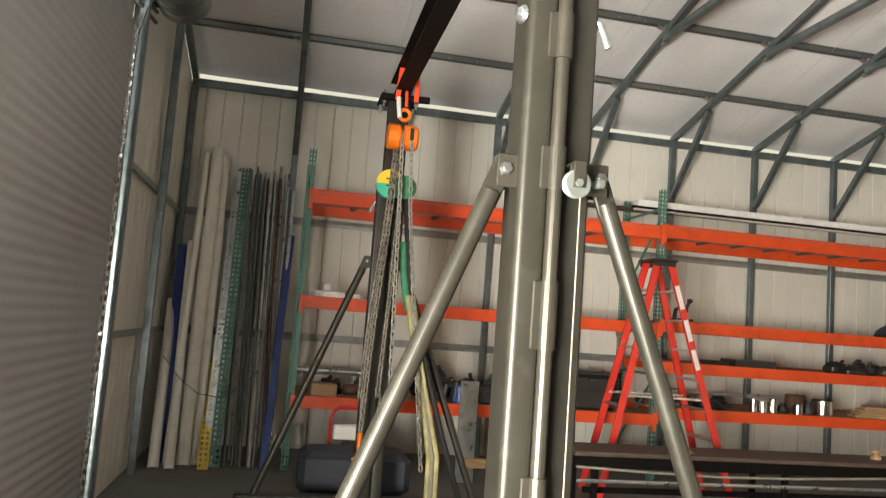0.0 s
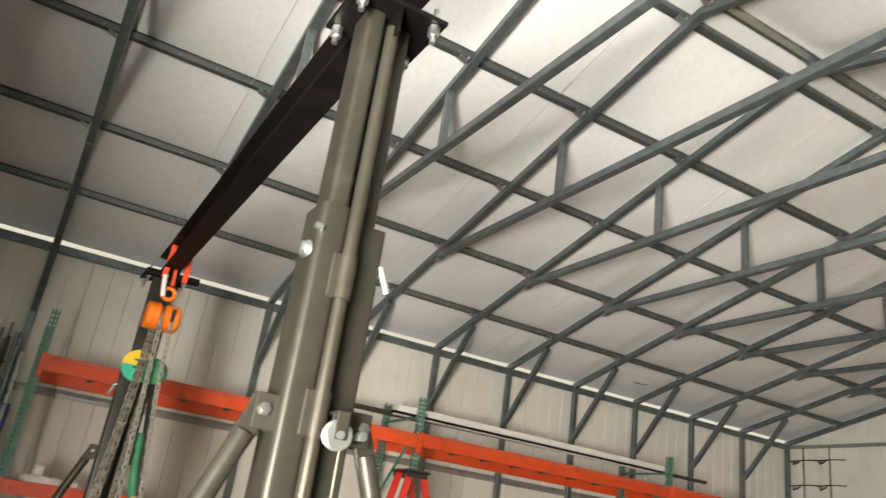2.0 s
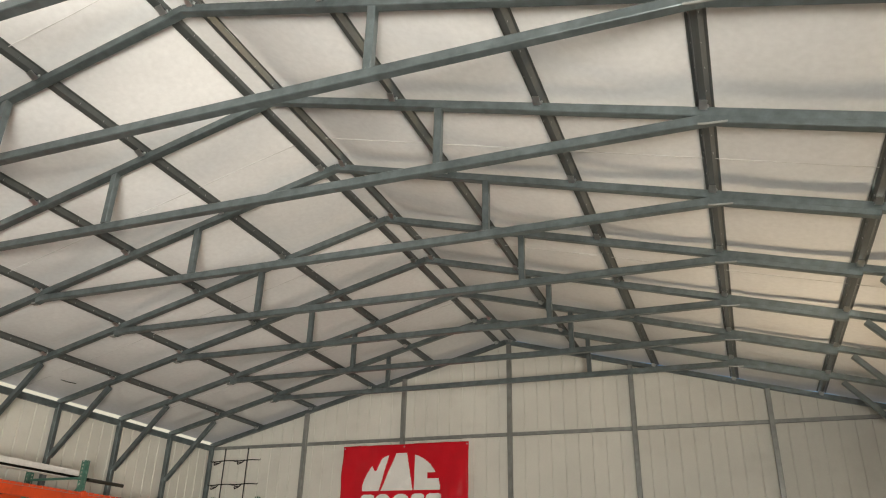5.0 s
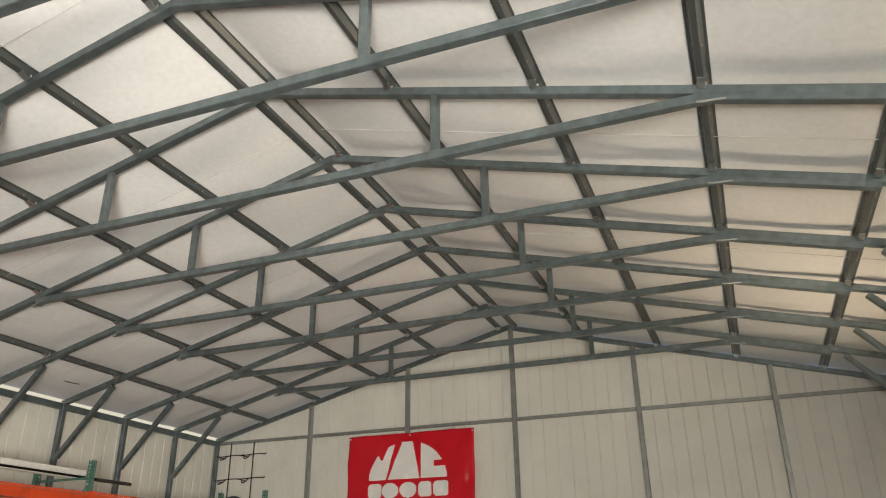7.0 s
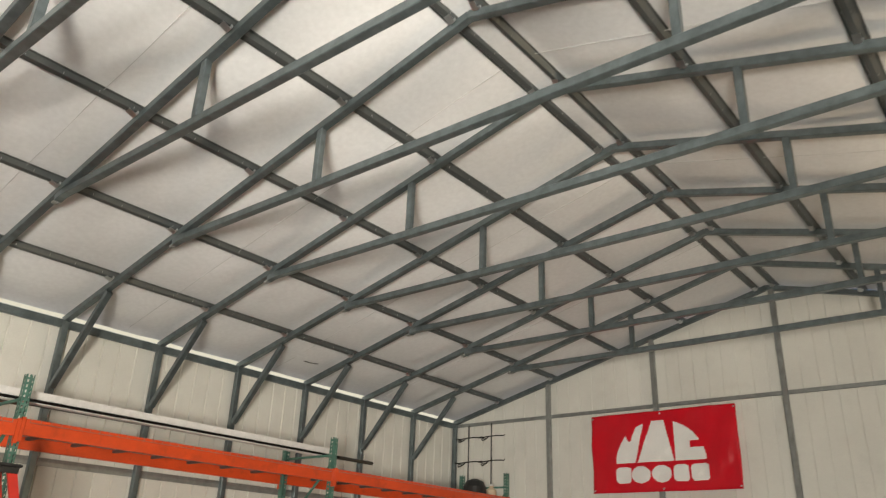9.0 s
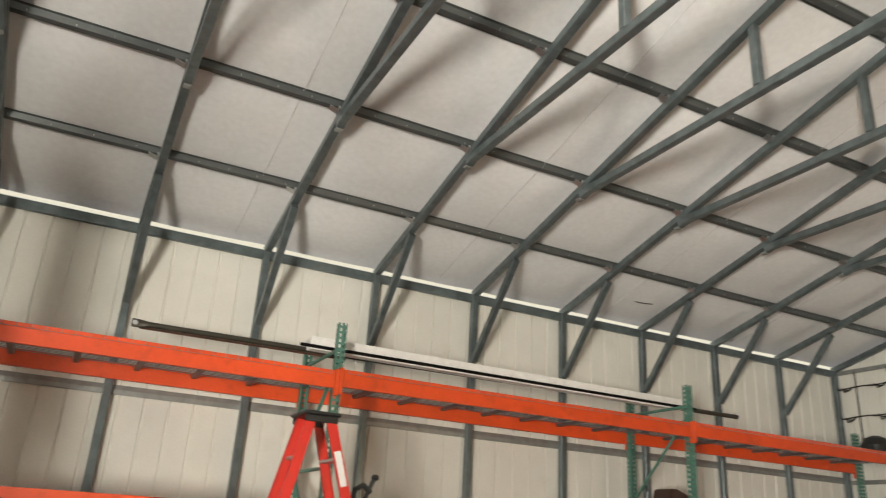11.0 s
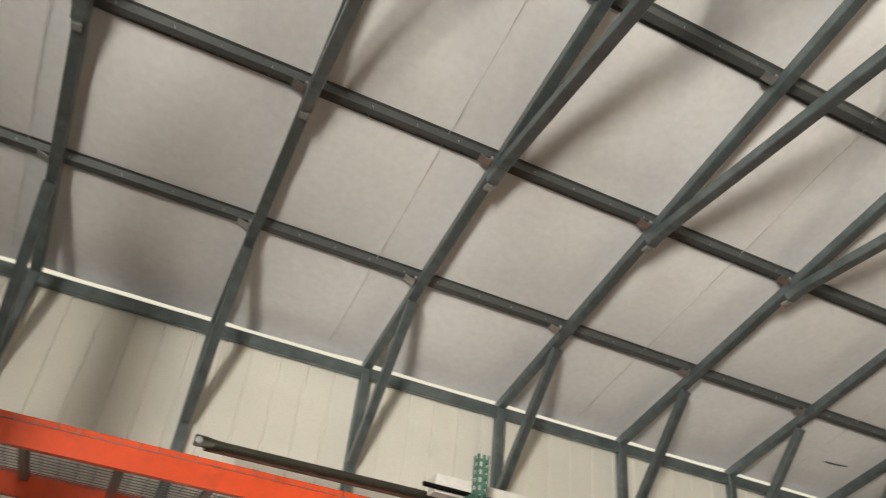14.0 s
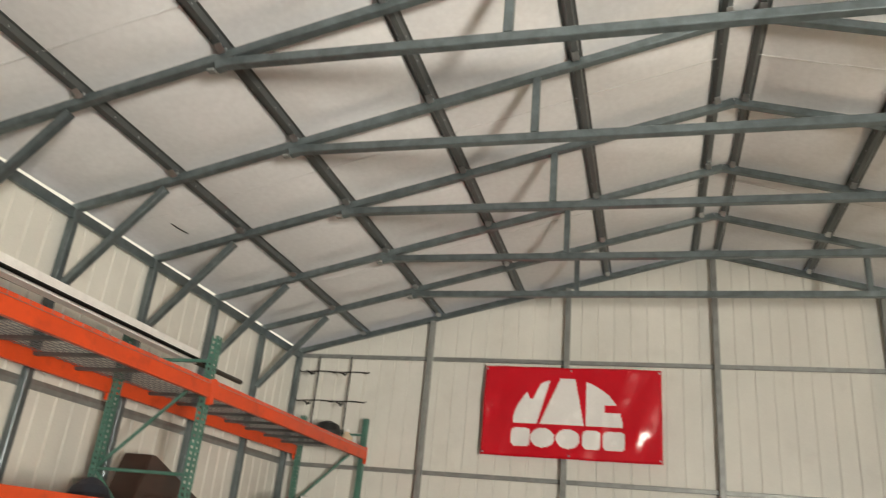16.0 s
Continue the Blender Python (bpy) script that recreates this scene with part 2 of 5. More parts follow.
# ---- the building: plan in metres ----
LENGTH, WIDTH, EAVE, SLOPE = 14.27, 12.17, 4.275, 0.262
RIDGE = -WIDTH / 2
FLOOR = -0.15
BOWS = [0.03, 1.315, 2.61, 3.935, 5.212, 6.485, 7.775, 9.068, 10.364, 11.685, 12.97, 14.215]
PURLINS = [0.07, 1.055, 2.218, 3.45, 4.695, 5.93]
PURLINS_FAR = [0.07, 1.13, 2.335, 3.54, 4.80, 5.985]
T = 0.076


def under(y):
    """Height of the rafters' underside at y."""
    d = -y if y > RIDGE else WIDTH + y
    return EAVE + SLOPE * d


def ribbed_wall(name, origin, along, outward, length, top, holes=(), label="", mat=None):
    """A sheet wall with pressed ribs, its openings cut through; top(s) is its height at s."""
    o, al, ou = Vector(origin), Vector(along), Vector(outward)
    bm = B()
    cuts = {0.0, length}
    pitch = 0.229
    k = 0
    while k * pitch < length:
        base = k * pitch
        for q in (0.0, 0.007, 0.021, 0.028):
            if base + q < length:
                cuts.add(round(base + q, 4))
        k += 1
    for s0, s1, z0, z1 in holes:
        cuts |= {s0, s1}
    cuts = sorted(cuts)

    def depth(s):
        f = s % pitch
        if 1e-6 < f < 0.028:
            return min(1, f / 0.007, (0.028 - f) / 0.007) * 0.016
        return 0.0

    for s0, s1 in zip(cuts, cuts[1:]):
        mid = (s0 + s1) / 2
        inside = [h for h in holes if h[0] <= mid <= h[1]]
        spans = [(FLOOR, None)]
        for h in inside:
            spans = [(h[3], None)] if h[2] <= 0 else [(FLOOR, h[2]), (h[3], None)]
        for z0, z1 in spans:
            v = []
            for s, z in ((s0, z0), (s1, z0), (s1, z1 if z1 is not None else top(s1)), (s0, z1 if z1 is not None else top(s0))):
                v.append(bm.verts.new(o + al * s + ou * (0.03 + depth(s)) + Vector((0, 0, z))))
            bm.faces.new(v)
    bmesh.ops.remove_doubles(bm, verts=bm.verts, dist=0.0005)
    ob = part(name, bm, mat or SHEET)
    mod = ob.modifiers.new("thickness", "SOLIDIFY")
    mod.thickness, mod.offset = 0.012, 0
    return tagged(ob, label, "wall", kind="structure")


ribbed_wall("wall_north", (-0.08, 0, 0), (1, 0, 0), (0, 1, 0), LENGTH + 0.16, lambda s: EAVE + 0.012, (), "white ribbed steel sheet wall behind the racking")
ribbed_wall("wall_east", (LENGTH, 0.04, 0), (0, -1, 0), (1, 0, 0), WIDTH + 0.08, lambda s: under(0.04 - s) + 0.05, (), "white ribbed steel gable wall with a banner")
ribbed_wall("wall_west", (0, -WIDTH, 0), (0, 1, 0), (-1, 0, 0), WIDTH + 0.04, lambda s: under(s - WIDTH) + 0.05, ((0.96, 3.414, 0, 3.0), (3.814, 8.614, 0, 3.75)), "ribbed steel gable wall with a roll-up door and a doorway")
# unseen closing wall, kept dark against bounce; opening added for the warm lamp
ribbed_wall("wall_south", (LENGTH, -WIDTH, 0), (-1, 0, 0), (0, -1, 0), LENGTH, lambda s: EAVE + 0.1, ((LENGTH - 11.6, LENGTH - 10.2, 0.9, 2.2),), "unseen ribbed steel side wall, tan to cut bounce, with an added lamp opening", TAN)

bm = B()
box(bm, (-0.1, -WIDTH - 0.1, FLOOR - 0.15), (LENGTH + 0.1, 0.1, FLOOR))
tagged(part("floor", bm, CONCRETE), "grey concrete slab floor", "floor", kind="structure")
bm = B()
vs = [bm.verts.new(p) for p in ((-900, -900, FLOOR - 0.06), (900, -900, FLOOR - 0.06), (900, 900, FLOOR - 0.06), (-900, 900, FLOOR - 0.06))]
bm.faces.new(vs)
tagged(part("ground", bm, GRAVEL), "gravel ground outside the building", "ground", kind="structure")

# insulation under the roof, sagging a little between the purlins
bm = B()
NX, NY = 220, 130
grid = []
for j in range(NY + 1):
    d = 2 * (j / NY) - 1
    y = RIDGE + d * (WIDTH / 2 + 0.05)
    dist = min(-y, WIDTH + y)
    row = []
    near = min(abs(dist - p) for p in (PURLINS if y > RIDGE else PURLINS_FAR))
    sag = 0.046 * math.sin(min(1, max(0, near - 0.04) / 0.45) * math.pi / 2)
    for i in range(NX + 1):
        x = -0.1 + (LENGTH + 0.2) * i / NX
        nb = min(abs(x - b) for b in BOWS)
        wave = noise.noise((x * 1.1, y * 0.5, 3.0)) * 0.026 + noise.noise((x * 0.7, y * 4.0, 7.0)) * 0.014 + noise.noise((x * 3.0, y * 2.0, 11.0)) * 0.006
        z = EAVE + SLOPE * dist + T + 0.065 - (sag * (0.7 + wave * 12)) * min(1, max(0.3, nb / 0.3)) + wave * min(1, near / 0.2) * 0.8
        z = max(z, EAVE + SLOPE * dist + T + 0.012)
        if dist > PURLINS[-1]:
            z = EAVE + SLOPE * PURLINS[-1] + T + 0.047 + wave * 0.1
        row.append(bm.verts.new((x, y, z)))
    grid.append(row)
for p, q in zip(grid, grid[1:]):
    for i in range(NX):
        bm.faces.new((p[i], p[i + 1], q[i + 1], q[i]))
tagged(part("ceiling", bm, FOIL, smooth=True), "white faced insulation under the roof sheets", "ceiling", kind="structure")
# roof sheet above it
bm = B()
for s in (1, -1):
    o = [(-0.3, RIDGE, EAVE + SLOPE * WIDTH / 2 + 0.2), (LENGTH + 0.3, RIDGE, EAVE + SLOPE * WIDTH / 2 + 0.2)]
    e = [(LENGTH + 0.3, RIDGE + s * (WIDTH / 2 + 0.1), EAVE + 0.172), (-0.3, RIDGE + s * (WIDTH / 2 + 0.1), EAVE + 0.172)]
    bm.faces.new([bm.verts.new(p) for p in o + e])
roof = tagged(part("roof", bm, GALV), "steel roof sheets over the insulation", "roof", kind="structure")
mod = roof.modifiers.new("thickness", "SOLIDIFY")
mod.thickness = 0.01


# ---- the steel frame ----
def bent_tube(pts, w):
    """A square tube bent along a line of points in the plane of a truss."""
    bm, rings, h = B(), [], w / 2
    for i, p in enumerate(pts):
        p = Vector(p)
        d = (Vector(pts[min(i + 1, len(pts) - 1)]) - Vector(pts[max(i - 1, 0)])).normalized()
        u = Vector((1, 0, 0)).cross(d).normalized()
        rings.append([bm.verts.new(p + Vector((a * h, 0, 0)) + u * b * h) for a, b in ((-1, -0.85), (-0.85, -1), (0.85, -1), (1, -0.85), (1, 0.85), (0.85, 1), (-0.85, 1), (-1, 0.85))])
    for p, q in zip(rings, rings[1:]):
        for i in range(8):
            bm.faces.new((p[i], p[(i + 1) % 8], q[(i + 1) % 8], q[i]))
    bm.faces.new(rings[0][::-1]), bm.faces.new(rings[-1])
    return bm


def truss(x, chord=True):
    t = thing("roof_truss", "galvanised square-tube roof truss with knee braces", "truss", "roof trusses", at=(x, 0, 0))
    top = EAVE + SLOPE * WIDTH / 2
    for s in (1, -1):
        wall_y = RIDGE + s * (WIDTH / 2 - 0.033)
        inw = -s

        def at(d, dz=0.0):
            return (0, wall_y + inw * d, EAVE + SLOPE * (d + 0.033) + dz)
        part("rafter", bar(B(), at(-0.02, T / 2), (0, RIDGE, top + T / 2), T, T), GALV, t)
        part("post", bar(B(), (0, wall_y, FLOOR), (0, wall_y, EAVE + 0.02), T, T, up=(0, 1, 0)), GALV, t)
        if chord:
            part("knee_brace", bar(B(), (0, wall_y + inw * 0.045, 3.50), at(0.93, -0.03), 0.07, 0.07), GALV, t)
            web = (4.37 if s > 0 else 4.394) - 0.033
            part("web", bar(B(), (0, wall_y + inw * web, 4.89), at(web, 0.01), 0.065, 0.065, up=(0, 1, 0)), GALV, t)
            if s > 0:
                clip = part("clip", box(B(), (-0.028, -0.03, -0.012), (0.028, 0.03, 0.012)), GALV_LIT, t, "bent end of the tie tube")
                clip.location = at(2.10, -0.05)
    if chord:
        # bottom chord: level between two bends, its ends lying against the undersides of the rafters
        ya, yb = -2.30, -9.85
        za, zb = 4.838, 4.864
        part("tie", bar(B(), (0, ya, za), (0, yb, zb), T * 0.98, T * 0.98), GALV, t)
        part("tie", bent_tube([(0, yb + 0.02, zb), (0, yb - 0.05, zb - 0.002), (0, yb - 0.12, zb - 0.024), (0, yb - 1.2, zb - 0.024 - SLOPE * 1.08)], T * 0.97), GALV, t)
        part("tie", bent_tube([(0, ya - 0.02, za), (0, ya + 0.05, za - 0.004), (0, ya + 0.13, za - 0.026)], T * 0.97), GALV, t)
        # pinched lip on the inside of the far bend
        part("bend_lip", sweep(B(), [(-0.034, yb + 0.07, zb - 0.034), (-0.038, yb + 0.02, zb - 0.046), (-0.038, yb - 0.06, zb - 0.05), (-0.034, yb - 0.13, zb - 0.052)], 0.009, 6), GALV_LIT, t, "pinched lip of the bend")
    return t


bm = B()
box(bm, (-0.012, -0.035, -0.004), (0.004, 0.035, 0.022), 0.003)
rod(bm, (-0.030, 0.0, -0.012), (-0.030, 0.0, 0.012), 0.008, 6)
# sloping tongue under the purlin, on the side away from the rafter; added and tilted to make a glint
prism(bm, (0, -0.028, 0), (0, 0.028, 0), [(-0.010, -0.026), (-0.085, 0.006), (-0.085, 0.011), (-0.010, -0.020)])
CLIP = bpy.data.meshes.new("purlin_clip")
bm.to_mesh(CLIP)
bm.free()
CLIP.materials.append(GALV_BRIGHT)


def clips(t):
    for side, rows in ((1, PURLINS), (-1, PURLINS_FAR)):
        for d in rows[1:]:
            c = new("purlin_clip", CLIP)
            c.parent = t
            c.matrix_basis = pose(-T / 2 - 0.004, RIDGE + side * (WIDTH / 2 - d), EAVE + SLOPE * d + T - 0.012, -side * math.degrees(math.atan(SLOPE)), 0, 0)


for n, x in enumerate(BOWS):
    t = truss(x, 0 < n < len(BOWS) - 1)
    clips(t)

HAT = [(-0.066, 0.045), (-0.066, 0.048), (-0.043, 0.048), (-0.019, 0.003), (0.019, 0.003), (0.043, 0.048), (0.066, 0.048), (0.066, 0.045), (0.046, 0.045), (0.022, 0.0), (-0.022, 0.0), (-0.046, 0.045)]
for side in (1, -1):
    for d in (PURLINS if side > 0 else PURLINS_FAR)[1:]:
        y = RIDGE + side * (WIDTH / 2 - d)
        z = EAVE + SLOPE * d + T + 0.003
        ob = part("purlin", prism(B(), (-0.05, 0, 0), (LENGTH + 0.05, 0, 0), HAT), GALV_DARK)
        ob.matrix_basis = pose(0, y, z, side * -math.degrees(math.atan(SLOPE)), 0, 0)
        tagged(ob, "galvanised hat-channel purlin along the roof", "purlin", "roof purlins", "structure")
    # eave rail
    y = RIDGE + side * (WIDTH / 2 + 0.012)
    ob = part("eave_rail", bar(B(), (0.06, y - side * 0.045, EAVE - 0.012), (LENGTH - 0.06, y - side * 0.045, EAVE - 0.012), 0.05, 0.10), GALV)
    tagged(ob, "galvanised eave rail along the wall top", "rail", "wall rails", "structure")

# screw tips that poke through the purlins
random.seed(11)
bm = B()
for side in (1, -1):
    for d in (PURLINS if side > 0 else PURLINS_FAR)[1:]:
        x = 0.15
        while x < LENGTH:
            for q in (-0.03, 0.031):
                y = RIDGE + side * (WIDTH / 2 - d) + q + random.uniform(-0.006, 0.006)
                z = EAVE + SLOPE * (d - side * q) + T + 0.022
                a = [bm.verts.new((x + 0.0035 * math.cos(w), y + 0.0035 * math.sin(w), z)) for w in (0, 2.1, 4.2)]
                tip = bm.verts.new((x + random.uniform(-0.003, 0.003), y, z - 0.022))
                for w in range(3):
                    bm.faces.new((a[w], a[(w + 1) % 3], tip))
            x += 0.305 + random.uniform(-0.05, 0.05)
tagged(part("screw_tips", bm, GALV_BRIGHT), "bright screw tips poking through the purlins", "screws", kind="stuff")

# girts of the walls
for z in (1.22, 2.665):
    ob = part("girt", prism(B(), (0, 0.022, z), (LENGTH, 0.022, z), [(-0.02, -0.045), (0.02, -0.045), (0.026, 0), (0.02, 0.045), (-0.02, 0.045)]), GALV_LIT)
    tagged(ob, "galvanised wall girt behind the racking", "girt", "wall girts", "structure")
for x, y0, y1 in ((LENGTH - 0.01, 0, -WIDTH), (0.01, 0, -3.4), (0.01, -8.7, -8.75)):
    for z in (1.22, 2.64, 4.27):
        if x < 1 and z > 4:
            continue
        ob = part("girt", bar(B(), (x, y0, z), (x, y1, z), 0.04, 0.06), GALV_LIT)
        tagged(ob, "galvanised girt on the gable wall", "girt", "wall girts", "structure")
# far gable posts take the paler, light-tinted steel, near ones plain GALV
for y in (-2.132, -4.14, -6.143, -8.236, -10.294):
    ob = part("gable_post", bar(B(), (LENGTH - 0.065, y, FLOOR), (LENGTH - 0.065, y, under(y)), T, T, up=(1, 0, 0)), GALV_LIT)
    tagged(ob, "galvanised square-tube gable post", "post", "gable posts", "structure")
for y in (-1.72, -3.42, -8.65, -11.3):
    ob = part("gable_post", bar(B(), (0.065, y, FLOOR), (0.065, y, under(y)), T, T, up=(1, 0, 0)), GALV)
    tagged(ob, "galvanised square-tube gable post", "post", "gable posts", "structure")
ob = part("girt", bar(B(), (0.035, -3.4, 4.42), (0.035, -8.7, 4.42), T, T), GALV)
tagged(ob, "galvanised header over the roll-up door", "header", kind="structure")


# ---- roll-up door ----
def roll_up_door():
    t = thing("roll_up_door", "closed corrugated steel roll-up door with its coil above", "door", kind="structure", at=(0.0, -6.03, 0))
    bm = B()
    pitch, h = 0.075, 3.62
    prev = None
    n = int(h / pitch)
    zs = []
    for k in range(-2, n + 1):
        z = k * pitch
        for dz, dx in ((0, 0), (0.012, 0.002), (0.026, 0.006), (0.042, 0.006), (0.056, 0.002), (0.066, 0.0)):
            zs.append((z + dz, dx))
    for z, dx in zs:
        row = [bm.verts.new((dx + 0.035, y, z)) for y in (-2.43, 2.43)]
        if prev:
            bm.faces.new((prev[0], prev[1], row[1], row[0]))
        prev = row
    c = part("curtain", bm, DOOR, t, smooth=True)
    mod = c.modifiers.new("thickness", "SOLIDIFY")
    mod.thickness = 0.003
    for s in (1, -1):
        bm = B()
        bar(bm, (0.02, s * 2.47, FLOOR), (0.02, s * 2.47, 3.8), 0.012, 0.05, 0.002, up=(0, 1, 0))
        part("guide", bm, GALV_DARK, t)
        # flared guide lip that leads the curtain on to the coil
        bm = B()
        sweep(bm, [(0.066, s * 2.455, FLOOR), (0.066, s * 2.455, 3.35), (0.075, s * 2.455, 3.6), (0.12, s * 2.46, 3.8), (0.2, s * 2.47, 3.95)], 0.005, 8)
        part("guide_lip", bm, GALV_DARK, t)
        # scalloped wind locks riveted along the curtain edge
        bm = B()
        k = -0.08
        while k < 3.66:
            turned(bm, (0.040, s * 2.415, k + 0.02), (1, 0, 0), [(0, 0.034), (0.006, 0.034), (0.010, 0.026)], 14)
            k += 0.075
        part("wind_locks", bm, GALV_BRIGHT, t, "scalloped zinc wind locks on the curtain edge")
        bm = B()
        k = -0.08
        while k < 3.66:
            prism(bm, (0.052, s * 2.440, k), (0.052, s * 2.440, k + 0.042), [(-0.012, 0), (0.012, -0.006), (0.016, 0.012), (-0.008, 0.016)], up=(1, 0, 0))
            k += 0.075
        part("wind_clips", bm, STEEL_SHINY, t, "bright clips on the curtain edge")
        bm = B()
        box(bm, (0.0, s * 2.9 - 0.006, 3.97), (0.47, s * 2.9 + 0.006, 4.27))
        for k in range(2):
            bar(bm, (0.03, s * 2.46, 3.84 + 0.09 * k), (0.10, s * 2.9, 3.84 + 0.09 * k), 0.03, 0.03)
        part("bracket", bm, GALV_DARK, t)
    bm = B()
    prof, a = [], -2.88
    while a < 2.88:
        prof += [(a, 0.225), (a + 0.13, 0.225), (a + 0.135, 0.231), (a + 0.142, 0.231), (a + 0.147, 0.225)]
        a += 0.147
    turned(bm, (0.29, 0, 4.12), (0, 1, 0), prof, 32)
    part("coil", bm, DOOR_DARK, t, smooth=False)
    bm = B()
    turned(bm, (0.29, 2.25, 4.12), (0, 1, 0), [(0, 0.228), (0.004, 0.238), (0.03, 0.238), (0.034, 0.228)], 32)
    part("strap", bm, STICKER, t, "pale strap round the coil")
    return t


roll_up_door()


# ---- pallet racking ----
RACK_Y, RACK_BACK = -1.333, -0.28
UPRIGHTS = [1.52, 5.717, 9.884, 14.11]


def hole_post(h):
    """A slotted rack post: a channel whose front has two rows of slots."""
    bm = B()
    w, d = 0.078, 0.07
    step = 0.051
    for k in range(int(h / step)):
        z0, z1, z2 = k * step, k * step + 0.026, (k + 1) * step
        for x in (-w / 2, w / 2):
            for y0, y1 in ((-d, -0.046), (-0.026, 0.0)):
                bm.faces.new([bm.verts.new((x, y, z)) for y, z in ((y0, z0), (y1, z0), (y1, z2), (y0, z2))])
            bm.faces.new([bm.verts.new((x, y, z)) for y, z in ((-0.046, z0), (-0.026, z0), (-0.026, z1), (-0.046, z1))])
            # inturned lip
            i = 0.014 if x < 0 else -0.014
            bm.faces.new([bm.verts.new(p) for p in ((x, -d, z0), (x + i, -d, z0), (x + i, -d, z2), (x, -d, z2))])
    xs = (-w / 2, -0.027, -0.011, 0.011, 0.027, w / 2)
    n = int(h / step)
    for k in range(n):
        z0, z1, z2 = k * step, k * step + 0.022, (k + 1) * step
        for i in range(5):
            bm.faces.new([bm.verts.new((xs[i + a], 0, b)) for a, b in ((0, z0), (1, z0), (1, z1), (0, z1))])
            if i not in (1, 3):
                bm.faces.new([bm.verts.new((xs[i + a], 0, b)) for a, b in ((0, z1), (1, z1), (1, z2), (0, z2))])
    return bm


def pallet_rack():
    t = thing("pallet_rack", "orange and green steel pallet racking along the wall", "rack", at=(0, 0, 0))
    proto = None
    for x in UPRIGHTS:
        f = new("upright_frame")
        f.parent = t
        f.location = (x, 0, 0)
        for y in (RACK_Y, RACK_BACK):
            part("foot_plate", box(B(), (-0.06, y - 0.06, FLOOR), (0.06, y + 0.06, FLOOR + 0.008), 0.002), GREEN, f)
        for y, turn in ((RACK_Y, 180), (RACK_BACK, 0)):
            m = pose(0, y, FLOOR + 0.004, 0, 0, turn)
            if proto is None:
                proto = part("post", hole_post(3.366 - FLOOR), GREEN, f)
                proto.matrix_basis = m
            else:
                share("post", proto, f, m)
        z = 0.15
        k = 0
        while z < 3.0:
            y0, y1 = RACK_Y + 0.06, RACK_BACK - 0.06
            part("lattice", bar(B(), (0, y0, z), (0, y1, z), 0.03, 0.03), GREEN, f)
            if z + 0.95 < 3.3:
                part("lattice", bar(B(), (0, y0 if k % 2 else y1, z + 0.03), (0, y1 if k % 2 else y0, z + 0.92), 0.03, 0.03), GREEN, f)
            z += 0.95
            k += 1
        part("lattice", bar(B(), (0, y0, 3.085), (0, y1, 3.085), 0.03, 0.03), GREEN, f)
    levels = ((2.873, 1.71, 0.645), (2.893, 1.757, 1.265, 0.73), (2.905, 1.753, 0.85))
    for b, zs in enumerate(levels):
        x0, x1 = UPRIGHTS[b] + 0.041, UPRIGHTS[b + 1] - 0.041
        for n, z in enumerate(zs):
            for y in (RACK_Y - 0.012, RACK_BACK + 0.012):
                s = 1 if y < -1 else -1
                h = 0.155 if n == 0 else 0.13
                bm = B()
                prism(bm, (x0, y, z - h), (x1, y, z - h), [(-0.024, 0), (0.024, 0), (0.024, h - 0.03), (0.0, h - 0.03), (0.0, h), (-0.024, h)] if s < 0 else [(-0.024, 0), (0.024, 0), (0.024, h), (0.0, h), (0.0, h - 0.03), (-0.024, h - 0.03)])
                beam = part("beam", bm, ORANGE, t)
                for x in (x0 - 0.022, x1 + 0.022):
                    bm = B()
                    box(bm, (x - 0.0185, min(y - s * 0.028, y + s * 0.010), z - h - 0.065), (x + 0.0185, max(y - s * 0.028, y + s * 0.010), z + 0.012), 0.002)
                    part("end_plate", bm, ORANGE, beam)
            if n == 0:
                bm = B()
                x = x0 + 0.03
                while x < x1:
                    rod(bm, (x, RACK_Y - 0.01, z - 0.02), (x, RACK_BACK + 0.01, z - 0.02), 0.003, 4)
                    x += 0.10
                for k in range(16):
                    y = RACK_Y + 0.04 + k * 0.064
                    rod(bm, (x0 + 0.02, y, z - 0.026), (x1 - 0.02, y, z - 0.026), 0.003, 4)
                deck = part("wire_deck", bm, WIRE, t, "galvanised wire mesh deck")
                # bent-over edge of each deck panel on the face of the front beam
                for p in range(3):
                    a, c = x0 + 0.03 + (x1 - x0 - 0.06) * p / 3 + 0.01, x0 + 0.03 + (x1 - x0 - 0.06) * (p + 1) / 3 - 0.01
                    bm, yf = B(), RACK_Y - 0.0395
                    rod(bm, (a, yf - 0.002, z - 0.034), (c, yf - 0.002, z - 0.034), 0.0024, 5)
                    for k in range(14):
                        x = a + (c - a) * k / 13
                        sweep(bm, [(x, RACK_Y + 0.02, z + 0.0035), (x, yf + 0.004, z + 0.0035), (x, yf, z), (x, yf, z - 0.036)], 0.0024, 4)
                    part("deck_lip", bm, WIRE, deck)
                for k in range(1, 8):
                    x = x0 + (x1 - x0) * k / 8
                    bm = B()
                    prism(bm, (x, RACK_Y + 0.012, z - 0.045), (x, RACK_BACK - 0.012, z - 0.045), [(-0.03, 0.012), (-0.024, 0.012), (-0.02, -0.012), (0.02, -0.012), (0.024, 0.012), (0.03, 0.012), (0.022, -0.016), (-0.022, -0.016)])
                    part("deck_support", bm, GALV_DARK, t)
            else:
                bm = B()
                box(bm, (x0 + 0.02, RACK_Y + 0.02, z - 0.03), (x1 - 0.02, RACK_BACK - 0.02, z - 0.008))
                part("shelf_board", bm, WOOD, t, "worn wooden shelf board")
    return t


pallet_rack()


